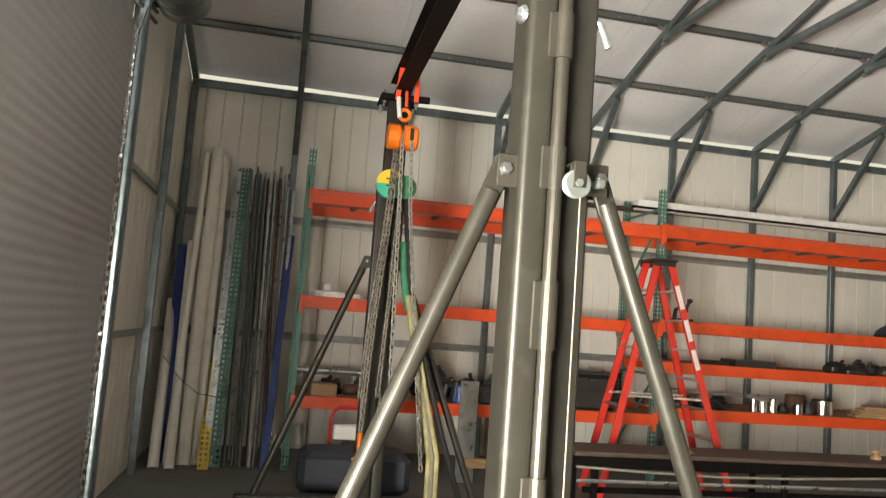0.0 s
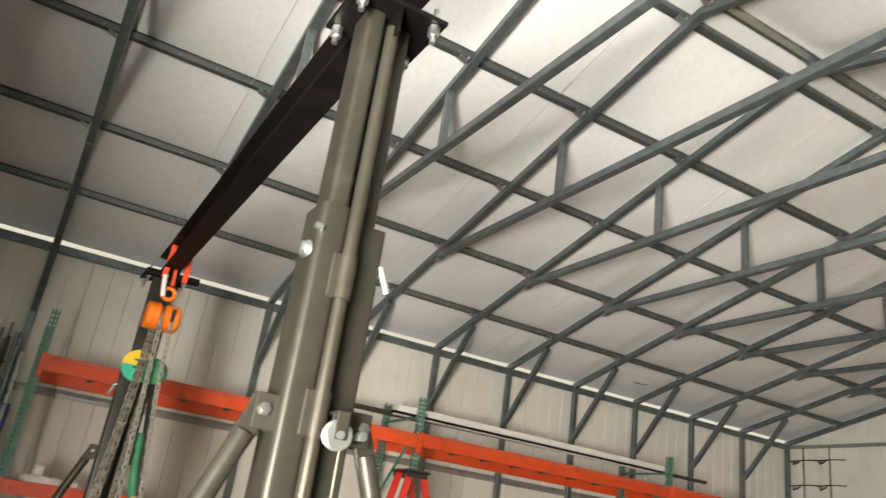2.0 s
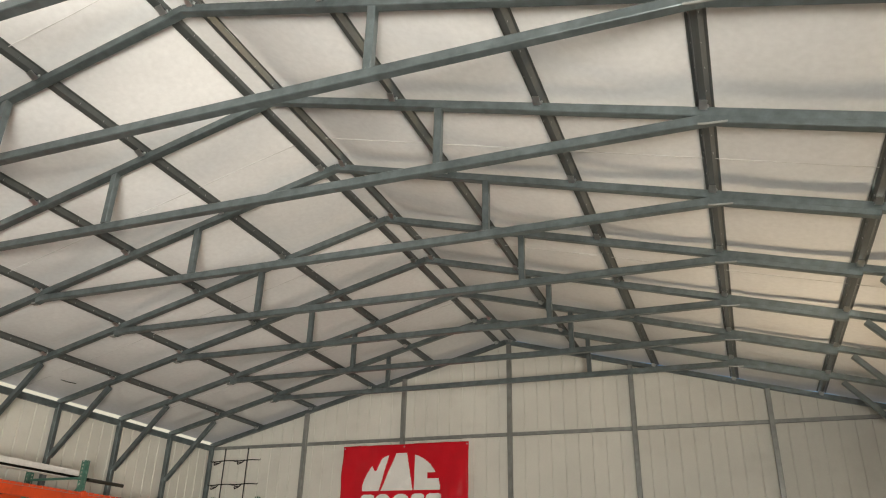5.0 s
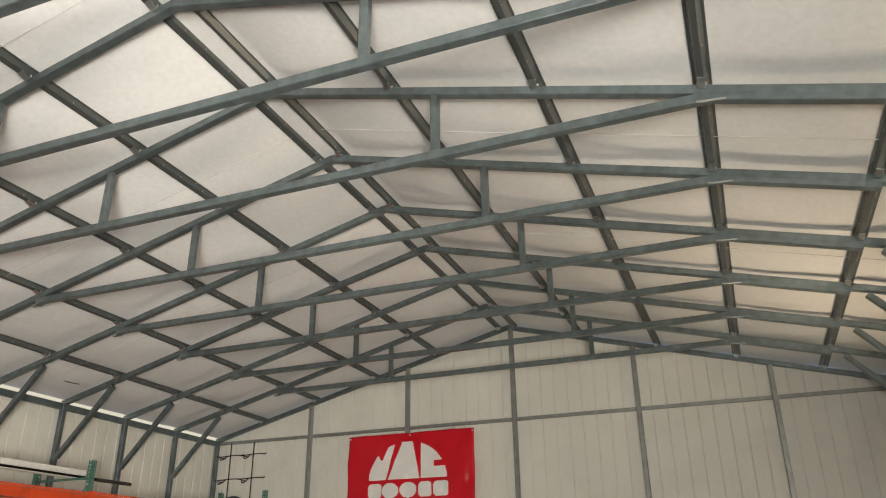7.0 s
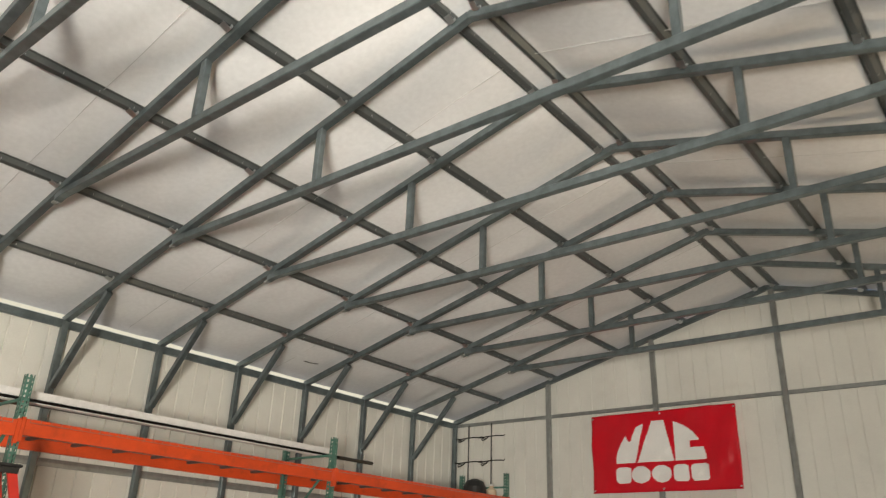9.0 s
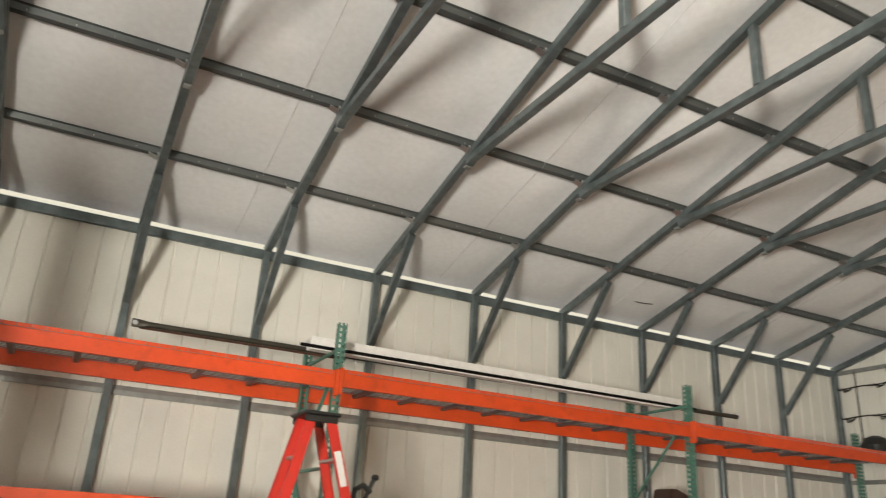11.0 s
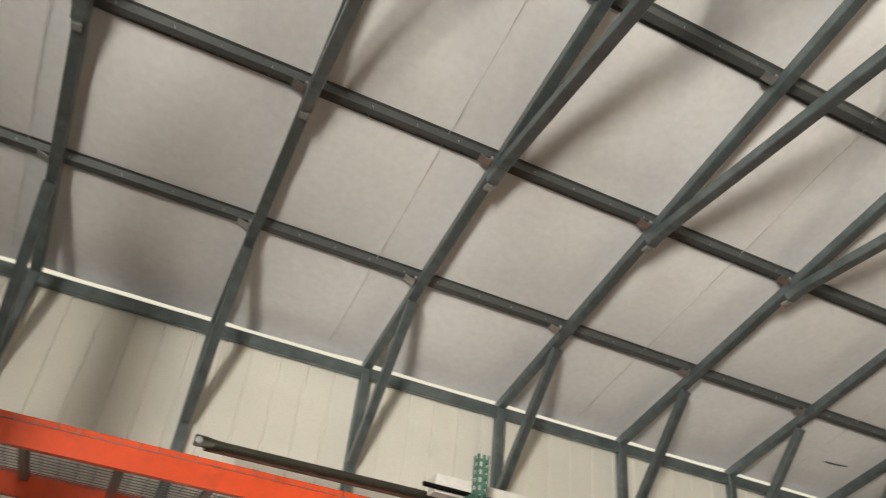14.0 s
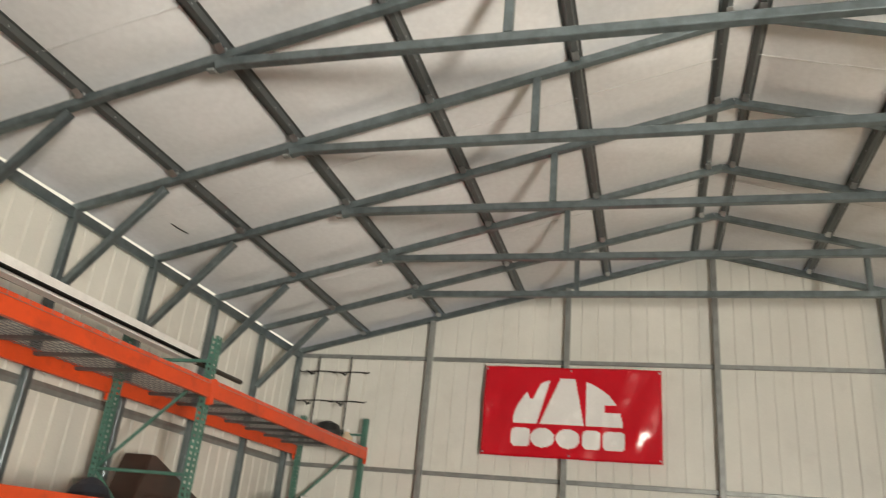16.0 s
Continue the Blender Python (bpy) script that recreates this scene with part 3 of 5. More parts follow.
# ---- gantry crane ----
def brace_tube(parent, a, b, r=0.03):
    a, b = Vector(a), Vector(b)
    d = (b - a).normalized()
    bm = B()
    rod(bm, a + d * 0.09, b - d * 0.02, r, 28)
    br = part("brace", bm, MAST, parent, smooth=False)
    bm = B()
    bar(bm, a - d * 0.02, a + d * 0.12, 0.062, 0.02, 0.004, up=(0, 1, 0))
    part("flattened_end", bm, MAST, br)
    return br


def gantry():
    t = thing("gantry_crane", "olive-grey steel gantry crane with a black beam", "crane", at=(2.135, -7.47, 0))
    far = (0.03, 4.12)
    for n, (ox, oy) in enumerate(((0, 0), far)):
        leg = new("leg")
        leg.parent = t
        leg.location = (ox, oy, 0)
        leg.rotation_euler = (0, 0, 0 if n == 0 else math.pi)
        part("outer_mast", rbar(B(), (-0.064, 0, 0.05), (-0.064, 0, 2.62), 0.096, 0.17, 0.024), MAST, leg, smooth=True)
        part("inner_mast", rbar(B(), (-0.055, 0.005, 2.6), (-0.055, 0.005, 3.36), 0.07, 0.14, 0.02), MAST, leg, smooth=True)
        part("side_channel", rbar(B(), (0.056, 0.02, 0.05), (0.056, 0.02, 2.60), 0.138, 0.12, 0.012), MAST_DARK, leg, smooth=True)
        part("upper_channel", rbar(B(), (0.035, 0.025, 2.58), (0.035, 0.025, 3.36), 0.11, 0.10, 0.012), MAST_DARK, leg, smooth=True)
        bm = B()
        rod(bm, (0.0, -0.082, 0.3), (0.0, -0.082, 3.3), 0.022, 24)
        jack = part("jack_tube", bm, MAST_LIGHT, leg, "paler satin jack tube")
        for z0, z1 in ((0.95, 1.10), (1.46, 1.66), (1.93, 2.06), (2.33, 2.47)):
            bm = B()
            rod(bm, (0.0, -0.082, z0), (0.0, -0.082, z1), 0.028, 24)
            box(bm, (-0.05, -0.093, z0), (-0.015, -0.07, z1))
            part("collar", bm, MAST_LIGHT, jack)
        # brace lugs and their bolts
        for s in (-1, 1):
            bm = B()
            x = -0.115 if s < 0 else 0.125
            box(bm, (x - 0.055 if s < 0 else x - 0.02, -0.052, 1.93), (x + 0.02 if s < 0 else x + 0.055, -0.042, 2.03), 0.003)
            box(bm, (x - 0.055 if s < 0 else x - 0.02, 0.0, 1.93), (x + 0.02 if s < 0 else x + 0.055, 0.01, 2.03), 0.003)
            lug = part("lug", bm, MAST_LIGHT, leg)
            bm = B()
            rod(bm, (x + s * 0.03, -0.066, 1.985), (x + s * 0.03, 0.03, 1.985), 0.012, 6)
            rod(bm, (x + s * 0.03, -0.062, 1.985), (x + s * 0.03, -0.05, 1.985), 0.019, 6)
            part("bolt", bm, GALV_BRIGHT, lug)
            brace_tube(leg, (x + s * 0.03, -0.02, 2.0), (s * 0.905, -0.02, 0.05))
        # pulley of the lifting rope
        px, pz = 0.047, 1.945
        bm = B()
        turned(bm, (px, -0.145, pz), (0, 1, 0), [(0, 0.036), (0.003, 0.042), (0.008, 0.033), (0.014, 0.033), (0.019, 0.042), (0.022, 0.036)], 28)
        wheel = part("pulley", bm, ZINC, leg, "zinc rope pulley")
        bm = B()
        box(bm, (px - 0.016, -0.153, pz - 0.012), (px + 0.022, -0.147, pz + 0.062), 0.002)
        box(bm, (px - 0.016, -0.121, pz - 0.012), (px + 0.022, -0.115, pz + 0.062), 0.002)
        box(bm, (px - 0.016, -0.153, pz + 0.058), (px + 0.022, -0.04, pz + 0.065), 0.002)
        part("pulley_bracket", bm, MAST_LIGHT, wheel)
        bm = B()
        rod(bm, (px, -0.163, pz), (px, -0.11, pz), 0.012, 6)
        part("axle_bolt", bm, ZINC, wheel)
        part("brace_bolt", rod(B(), (px + 0.075, -0.09, pz + 0.012), (px + 0.085, -0.12, pz + 0.012), 0.014, 6), ZINC, leg)
        if n == 0:
            for x in (px + 0.013,):
                part("rope", sweep(B(), [(x, -0.134, pz), (x + 0.001, -0.134, 1.2), (x + 0.002, -0.132, 0.4)], 0.0027, 8), ROPE, leg, "white lifting rope")
        # locking pins near the top of the outer mast
        bm = B()
        rod(bm, (-0.145, -0.05, 2.47), (0.0, -0.05, 2.47), 0.014, 10)
        turned(bm, (-0.135, -0.05, 2.465), (1, 0.3, 0), [(0, 0.022), (0.012, 0.03), (0.02, 0.022)], 12)
        rod(bm, (-0.125, -0.09, 2.53), (-0.1, -0.09, 2.53), 0.011, 6)
        part("locking_pin", bm, GALV_BRIGHT, leg, "bright zinc locking pin")
        bm = B()
        sweep(bm, [(0.115, -0.02, 2.495), (0.135, -0.025, 2.48), (0.165, -0.03, 2.405)], 0.0125, 10)
        part("pin_handle", bm, ZINC, leg, "bright bent pin handle")
        # pin holes: flat black discs stand in for the shade inside
        for k in range(5):
            bm = B()
            turned(bm, (-0.0885, -0.03, 2.72 + k * 0.13), (1, 0, 0), [(-0.001, 0.013), (0.001, 0.013)], 14)
            part("hole", bm, RUBBER, leg)
        bm = B()
        box(bm, (-0.17, -0.15, 3.36), (0.17, 0.15, 3.378), 0.003)
        box(bm, (-0.004, -0.14, 3.26), (0.004, -0.07, 3.36), 0.002)
        part("top_plate", bm, BLACK_STEEL, leg)
        for sx in (-0.135, 0.135):
            for sy in (-0.115, 0.115):
                bm = B()
                rod(bm, (sx, sy, 3.29), (sx, sy, 3.43), 0.0105, 10)
                rod(bm, (sx, sy, 3.318), (sx, sy, 3.337), 0.02, 6)
                rod(bm, (sx, sy, 3.339), (sx, sy, 3.358), 0.02, 6)
                part("bolt", bm, GALV_BRIGHT, leg)
        bm = B()
        box(bm, (-1.05, -0.06, -0.03), (1.05, 0.06, 0.07), 0.01)
        part("base_rail", bm, MAST, leg)
        for s in (-1, 1):
            bm = B()
            turned(bm, (s * 0.93, -0.03, -0.09), (0, 1, 0), [(0, 0.05), (0.01, 0.06), (0.05, 0.06), (0.06, 0.05)], 20)
            part("caster", bm, RUBBER, leg)
    bm = B()
    y0, y1, z = -0.45, 4.25, 3.379
    # wide-flange section
    prism(bm, (0.0 + far[0] * y0 / 4.12, y0, z), (far[0] * y1 / 4.12, y1, z), [(-0.065, 0), (0.065, 0), (0.065, 0.012), (0.006, 0.018), (0.006, 0.182), (0.065, 0.188), (0.065, 0.2), (-0.065, 0.2), (-0.065, 0.188), (-0.006, 0.182), (-0.006, 0.018), (-0.065, 0.012)])
    part("beam", bm, BLACK_STEEL, t, "black I-beam")
    return t


gantry()


# ---- bright daylight outside the eave gap ----
def glow(name, colour, strength):
    m = bpy.data.materials.new(name)
    m.use_nodes = True
    n = m.node_tree.nodes
    e = n.new("ShaderNodeEmission")
    e.inputs[0].default_value, e.inputs[1].default_value = (*colour, 1), strength
    m.node_tree.links.new(e.outputs[0], n["Material Output"].inputs[0])
    return m


bm = B()
bm.faces.new([bm.verts.new(p) for p in ((-3, 3.0, 3.5), (45, 3.0, 3.5), (45, 3.0, 9.0), (-3, 3.0, 9.0))])
tagged(part("backdrop", bm, glow("bright_sky", (1.0, 0.94, 0.74), 0.85)), "bright hazy sky outside the wall", "backdrop", kind="structure")


# ---- hoist hung from the beam ----
def chain(bm, pts, pitch=0.05, r=0.0072):
    """Welded links along a line."""
    pts = [Vector(p) for p in pts]
    left, k = 0.0, 0
    for a, b in zip(pts, pts[1:]):
        d = b - a
        length = d.length
        d.normalize()
        s = left
        while s < length:
            c = a + d * s
            side = d.orthogonal().normalized()
            if k % 2:
                side = d.cross(side)
            half, rad = pitch * 0.42, 0.0155
            loop = []
            for q in range(10):
                ang = 2 * math.pi * q / 10
                loop.append(c + side * (math.cos(ang) * rad) + d * (math.sin(ang) * rad + math.copysign(half - rad * 0.4, math.sin(ang) + 1e-6)))
            rings = []
            nrm = d.cross(side)
            for q in range(10):
                tang = (loop[(q + 1) % 10] - loop[q - 1]).normalized()
                o = tang.cross(nrm)
                rings.append([bm.verts.new(loop[q] + o * r), bm.verts.new(loop[q] + nrm * r), bm.verts.new(loop[q] - o * r), bm.verts.new(loop[q] - nrm * r)])
            for q in range(10):
                p0, p1 = rings[q], rings[(q + 1) % 10]
                for w in range(4):
                    bm.faces.new((p0[w], p0[(w + 1) % 4], p1[(w + 1) % 4], p1[w]))
            s += pitch
            k += 1
        left = s - length
    return bm


def hoist():
    hx, hy = 2.19, -3.62
    t = thing("chain_hoist", "orange manual chain hoist hanging from a gantry beam", "hoist", at=(hx, hy, 0))
    bm = B()
    rod(bm, (-0.2, 0.02, 3.33), (0.2, 0.02, 3.34), 0.03, 16)
    part("spreader_bar", bm, BLACK_STEEL, t, "black pipe spreader bar")
    for x in (-0.07, 0.085):
        loop = [(x, -0.02, 3.30), (x * 0.95, -0.05, 3.42), (x * 0.8, -0.05, 3.56), (x * 0.4, -0.02, 3.592), (0, 0.0, 3.592)]
        bm = B()
        for dx in (-0.012, 0.0, 0.012):
            sweep(bm, [(p[0] + dx, p[1], p[2]) for p in loop], 0.009, 6)
        part("strap", bm, STRAP_RED, t, "red webbing strap")
    part("strap", sweep(B(), [(0.0, -0.03, 3.40), (0.0, -0.045, 3.33), (0.005, -0.03, 3.25)], 0.014, 6), STRAP_RED, t, "red webbing strap")
    part("strap_end", sweep(B(), [(-0.065, -0.045, 3.32), (-0.06, -0.05, 3.24), (-0.045, -0.05, 3.15)], 0.018, 6), STICKER, t, "white webbing tail")
    bm = B()
    ring = [(math.cos(a) * 0.045, 0, 3.19 + math.sin(a) * 0.045) for a in [2 * math.pi * q / 16 for q in range(17)]]
    sweep(bm, ring, 0.017, 8)
    part("top_hook", bm, CAST, t, "orange top hook", smooth=True)
    for y0, y1, z, x0, x1 in ((-0.0, 0.06, 3.0, -0.13, -0.015), (-0.06, 0.0, 3.0, 0.0, 0.125)):
        bm = B()
        prof = [(0, 0.088), (0.012, 0.105), (x1 - x0 - 0.02, 0.105), (x1 - x0, 0.08)]
        turned(bm, (x0, 0, z), (1, 0, 0), prof, 28)
        part("cover", bm, CAST, t, "orange cast cover")
    bm = B()
    turned(bm, (-0.017, 0, 3.0), (1, 0, 0), [(0, 0.085), (0.02, 0.085)], 24)
    part("chain_guide", bm, CHAIN_DARK, t)
    bm = B()
    box(bm, (0.045, -0.112, 2.96), (0.075, -0.098, 3.06), 0.006)
    part("slot", bm, RUBBER, t)
    # tape disc behind the chains
    for a0, mat, lab in ((0.0, TEAL, "green half of the round label"), (math.pi, YELLOW, "yellow half of the round label")):
        bm = B()
        pts = [(-0.06 + 0.12 * math.sin(a) * 1.0, 0.06, 2.62 - 0.12 * math.cos(a)) for a in [a0 - math.pi / 2 + math.pi * q / 14 for q in range(15)]]
        front = [bm.verts.new(p) for p in pts]
        back = [bm.verts.new((p[0], p[1] + 0.05, p[2])) for p in pts]
        bm.faces.new(front), bm.faces.new(back[::-1])
        for q in range(15):
            bm.faces.new((front[q], front[(q + 1) % 15], back[(q + 1) % 15], back[q]))
        part("label_disc", bm, mat, t, lab)
    bm = B()
    turned(bm, (0.05, 0.04, 2.60), (0.2, 1, 0), [(0, 0.09), (0.01, 0.1), (0.04, 0.1), (0.05, 0.09)], 24)
    part("hand_wheel", bm, SLING_GREEN, t)
    for k in range(3):
        bm = B()
        box(bm, (-0.10 + 0.035 * (k % 2), 0.054, 2.655 - 0.028 * k), (-0.055 + 0.05 * (k % 2), 0.059, 2.665 - 0.028 * k), 0.001)
        part("label_print", bm, RUBBER, t)
    part("hand_chain", chain(B(), [(0.06, -0.09, 3.02), (0.095, -0.09, 2.4), (0.17, -0.1, 1.75), (0.26, -0.1, 1.0), (0.34, -0.1, 0.35)]), CHAIN, t, "pale zinc hand chain")
    part("hand_chain", chain(B(), [(-0.01, -0.07, 2.95), (0.01, -0.08, 2.3), (0.03, -0.08, 1.6), (0.05, -0.08, 0.9)]), CHAIN, t, "pale zinc hand chain")
    part("load_chain", chain(B(), [(-0.05, 0.0, 2.92), (-0.09, -0.02, 2.2), (-0.15, -0.03, 1.5), (-0.18, -0.03, 0.9)], 0.042, 0.0075), CHAIN_DARK, t, "dark oiled load chain")
    part("load_chain", chain(B(), [(-0.02, 0.01, 2.92), (-0.06, -0.01, 2.2), (-0.11, -0.02, 1.5), (-0.15, -0.03, 0.62)], 0.042, 0.0075), CHAIN_DARK, t, "dark oiled load chain")
    part("load_chain", chain(B(), [(0.02, 0.02, 2.6), (-0.0, 0.02, 1.7), (-0.04, 0.0, 0.9)], 0.042, 0.0075), CHAIN_DARK, t, "dark oiled load chain")
    bm = B()
    sweep(bm, [(-0.15, -0.03, 0.62), (-0.15, -0.03, 0.50), (-0.11, -0.03, 0.43), (-0.15, -0.03, 0.38), (-0.19, -0.03, 0.43)], 0.02, 8)
    part("load_hook", bm, CAST, t, "orange load hook", smooth=True)
    return t


hoist()


def hanging(name, label, pts, r, mat, n=8):
    ob = part(name, sweep(B(), pts, r, n), mat, smooth=True)
    return tagged(ob, label, "sling", "slings beside the hoist")


G = (2.235, -3.58)
hanging("lifting_sling", "green webbing lifting sling hung beside the chains", [(G[0] + 0.03, G[1], 2.15), (G[0] + 0.05, G[1], 1.95), (G[0] + 0.08, G[1] + 0.02, 1.78), (G[0] + 0.12, G[1] + 0.02, 1.6)], 0.03, SLING_GREEN)
for dx, col in ((0.0, SLING), (0.045, SLING), (0.02, ROPE)):
    hanging("lifting_sling", "yellow-grey webbing lifting sling hung beside the chains", [(G[0] + 0.10 + dx, G[1] - 0.02, 1.72), (G[0] + 0.19 + dx, G[1] - 0.02, 1.25), (G[0] + 0.30 + dx, G[1] - 0.03, 0.8), (G[0] + 0.37 + dx * 1.5, G[1] - 0.03, 0.45), (G[0] + 0.38 + dx * 1.5, G[1] - 0.02, FLOOR + 0.02)], 0.021, col)
hanging("black_hose", "black rubber hose hung beside the chains", [(G[0] + 0.03, G[1], 2.5), (G[0] + 0.12, G[1] + 0.03, 1.8), (G[0] + 0.26, G[1] + 0.04, 1.3), (G[0] + 0.48, G[1] + 0.03, 0.6), (G[0] + 0.74, G[1] + 0.02, FLOOR + 0.025)], 0.024, RUBBER)


# ---- step ladder ----
def ladder():
    t = thing("step_ladder", "red fibreglass step ladder standing open by the racking", "ladder", at=(5.37, -1.92, 0))
    top = 2.365
    rails = {}
    for side, spread, half0, half1 in ((1, 0.78, 0.15, 0.30), (-1, 0.62, 0.13, 0.24)):
        for w in (-1, 1):
            a, b = (side * (spread + 0.04), w * half1, FLOOR), (side * 0.07, w * half0, top)
            d = (Vector(b) - Vector(a)).normalized()
            bm = B()
            prism(bm, a, b, [(-0.013, -0.038), (0.013, -0.038), (0.013, -0.033), (-0.007, -0.033), (-0.007, 0.033), (0.013, 0.033), (0.013, 0.038), (-0.013, 0.038)] if w < 0 else [(0.013, -0.038), (-0.013, -0.038), (-0.013, -0.033), (0.007, -0.033), (0.007, 0.033), (-0.013, 0.033), (-0.013, 0.038), (0.013, 0.038)], up=(1, 0, 0))
            r = part("rail", bm, LADDER, t)
            rails[side, w] = (Vector(a), Vector(b))
            if side > 0 and w < 0:
                for f0, f1 in ((0.80, 0.90), (0.665, 0.755), (0.545, 0.63)):
                    p, q = Vector(a).lerp(Vector(b), f0), Vector(a).lerp(Vector(b), f1)
                    off = Vector((0.0, -0.012, 0))
                    part("sticker", bar(B(), p + off, q + off, 0.004, 0.055, 0.001, up=(1, 0, 0)), STICKER, r, "white warning sticker")
    for k in range(1, 8):
        f = k / 8
        a, b = (rails[1, -1][0].lerp(rails[1, -1][1], f), rails[1, 1][0].lerp(rails[1, 1][1], f))
        bm = B()
        box(bm, (a.x - 0.045, a.y + 0.006, a.z - 0.012), (a.x + 0.04, b.y - 0.006, a.z + 0.012))
        part("step", bm, ALU, t, "grey aluminium step")
        if k in (1, 3, 5, 7):
            a, b = (rails[-1, -1][0].lerp(rails[-1, -1][1], f), rails[-1, 1][0].lerp(rails[-1, 1][1], f))
            part("back_bar", bar(B(), a, b, 0.025, 0.03), ALU, t, "grey aluminium back bar")
    for w in (-1, 1):
        a, b = rails[1, w][0].lerp(rails[1, w][1], 0.42), rails[-1, w][0].lerp(rails[-1, w][1], 0.42)
        part("spreader", bar(B(), a, b, 0.006, 0.025, 0.001), ALU, t)
    bm = B()
    box(bm, (-0.15, -0.19, top), (0.15, 0.19, top + 0.03), 0.01)
    box(bm, (-0.13, -0.17, top - 0.05), (0.13, -0.155, top), 0.004)
    box(bm, (-0.13, 0.155, top - 0.05), (0.13, 0.17, top), 0.004)
    part("top_cap", bm, BLACK_PLASTIC, t, "black moulded top cap")
    return t


ladder()


# ---- stock leaning in the corner ----
def leaning(name, label, category, top, foot, r, mat, square=False, n=14, group="stock leaning in the corner"):
    bm = B()
    if square:
        bar(bm, foot, top, r * 2, r * 2, r * 0.2, up=(0, 1, 0))
    elif r > 0.03:
        a, b, d, s, u = axes_of(foot, top)
        turned(bm, a, d, [(0.02, r - 0.008), (0, r - 0.006), (0, r), ((b - a).length, r), ((b - a).length, r - 0.006), ((b - a).length - 0.3, r - 0.007)], 20)
    else:
        rod(bm, foot, top, r, n)
    return tagged(part(name, bm, mat, smooth=False), label, category, group)


leaning("plastic_pipe", "long off-white plastic pipe leaning on the wall", "pipe", (0.40, -0.16, 3.42), (0.48, -1.25, FLOOR), 0.072, PVC)
leaning("plastic_pipe", "long off-white plastic pipe leaning on the wall", "pipe", (0.28, -0.14, 3.36), (0.32, -1.30, FLOOR), 0.036, PVC)
leaning("plastic_pipe", "long off-white plastic pipe leaning on the wall", "pipe", (0.50, -0.14, 3.33), (0.60, -1.21, FLOOR), 0.048, PVC)
leaning("plastic_pipe", "short off-white plastic pipe leaning on a blue post", "pipe", (0.10, -0.5, 1.55), (0.22, -1.43, FLOOR), 0.055, PVC)
leaning("plastic_pipe", "off-white plastic pipe leaning on the wall", "pipe", (0.22, -0.3, 2.25), (0.38, -1.47, FLOOR), 0.05, PVC)
leaning("blue_post", "dark blue painted steel post leaning in the corner", "post", (0.12, -0.28, 2.2), (0.24, -1.15, FLOOR), 0.05, BLUE, True)
leaning("blue_post", "dark blue painted steel post with pale bolts", "post", (1.36, -0.3, 2.42), (1.30, -1.25, FLOOR), 0.045, BLUE, True)
leaning("conduit", "grey metal conduit leaning beside the racking", "pipe", (1.34, -0.2, 3.0), (1.35, -1.07, FLOOR), 0.026, GALV_BRIGHT)


def strut(top, foot, mat, label):
    """Slotted channel: two flanges and a web with a row of slots."""
    a, b, d, s, u = axes_of(foot, top)
    length = (b - a).length
    bm = B()
    w, step = 0.055, 0.06
    for p in (-w, w):
        for q0, q1 in ((0.0, -0.035),):
            bm.faces.new([bm.verts.new(a + s * p + u * q0), bm.verts.new(a + s * p + u * q1), bm.verts.new(b + s * p + u * q1), bm.verts.new(b + s * p + u * q0)])
    xs = (-w, -0.036, -0.012, 0.012, 0.036, w)
    for k in range(int(length / step)):
        z0, z1, z2 = k * step, k * step + 0.032, (k + 1) * step
        for i in range(5):
            spans = ((z0, z1),) if i in (1, 3) else ((z0, z2),)
            for q0, q1 in spans:
                bm.faces.new([bm.verts.new(a + s * x + d * z) for x, z in ((xs[i], q0), (xs[i + 1], q0), (xs[i + 1], q1), (xs[i], q1))])
    ob = part("slotted_channel", bm, mat)
    return tagged(ob, label, "channel", "stock leaning in the corner")


strut((0.68, -0.2, 3.27), (0.72, -1.27, FLOOR), GALV_BRIGHT, "pale slotted steel channel leaning on the wall")
strut((0.76, -0.2, 3.26), (0.80, -1.29, FLOOR), GREEN, "green slotted steel channel leaning on the wall")
strut((0.62, -0.66, 0.95), (0.70, -1.42, FLOOR), YELLOW, "short yellow slotted channel leaning on the stock")
random.seed(4)
for k in range(26):
    x = 0.80 + 0.47 * k / 25
    mat = (GALV, GALV_BRIGHT, GALV, ZINC, RUST, GALV, GALV_BRIGHT, ZINC)[k % 8]
    r = random.choice((0.009, 0.012, 0.017, 0.024))
    leaning("steel_rod", "long thin steel rod leaning among others", "rod", (x + random.uniform(-0.02, 0.02), -0.14 - 0.05 * (k % 3), 3.22 + random.uniform(-0.12, 0.08)), (x + 0.08 + random.uniform(-0.05, 0.05), -1.1 - 0.06 * (k % 3), FLOOR), r, mat, n=8)
ob = part("tie_wire", sweep(B(), [(0.15, -1.06, 0.95), (0.35, -1.1, 0.72), (0.55, -1.13, 0.58), (0.8, -1.14, 0.55), (1.0, -1.08, 0.68), (1.15, -1.0, 0.85)], 0.006, 6), GALV, smooth=True)
tagged(ob, "thin wire tied round the leaning stock", "wire")

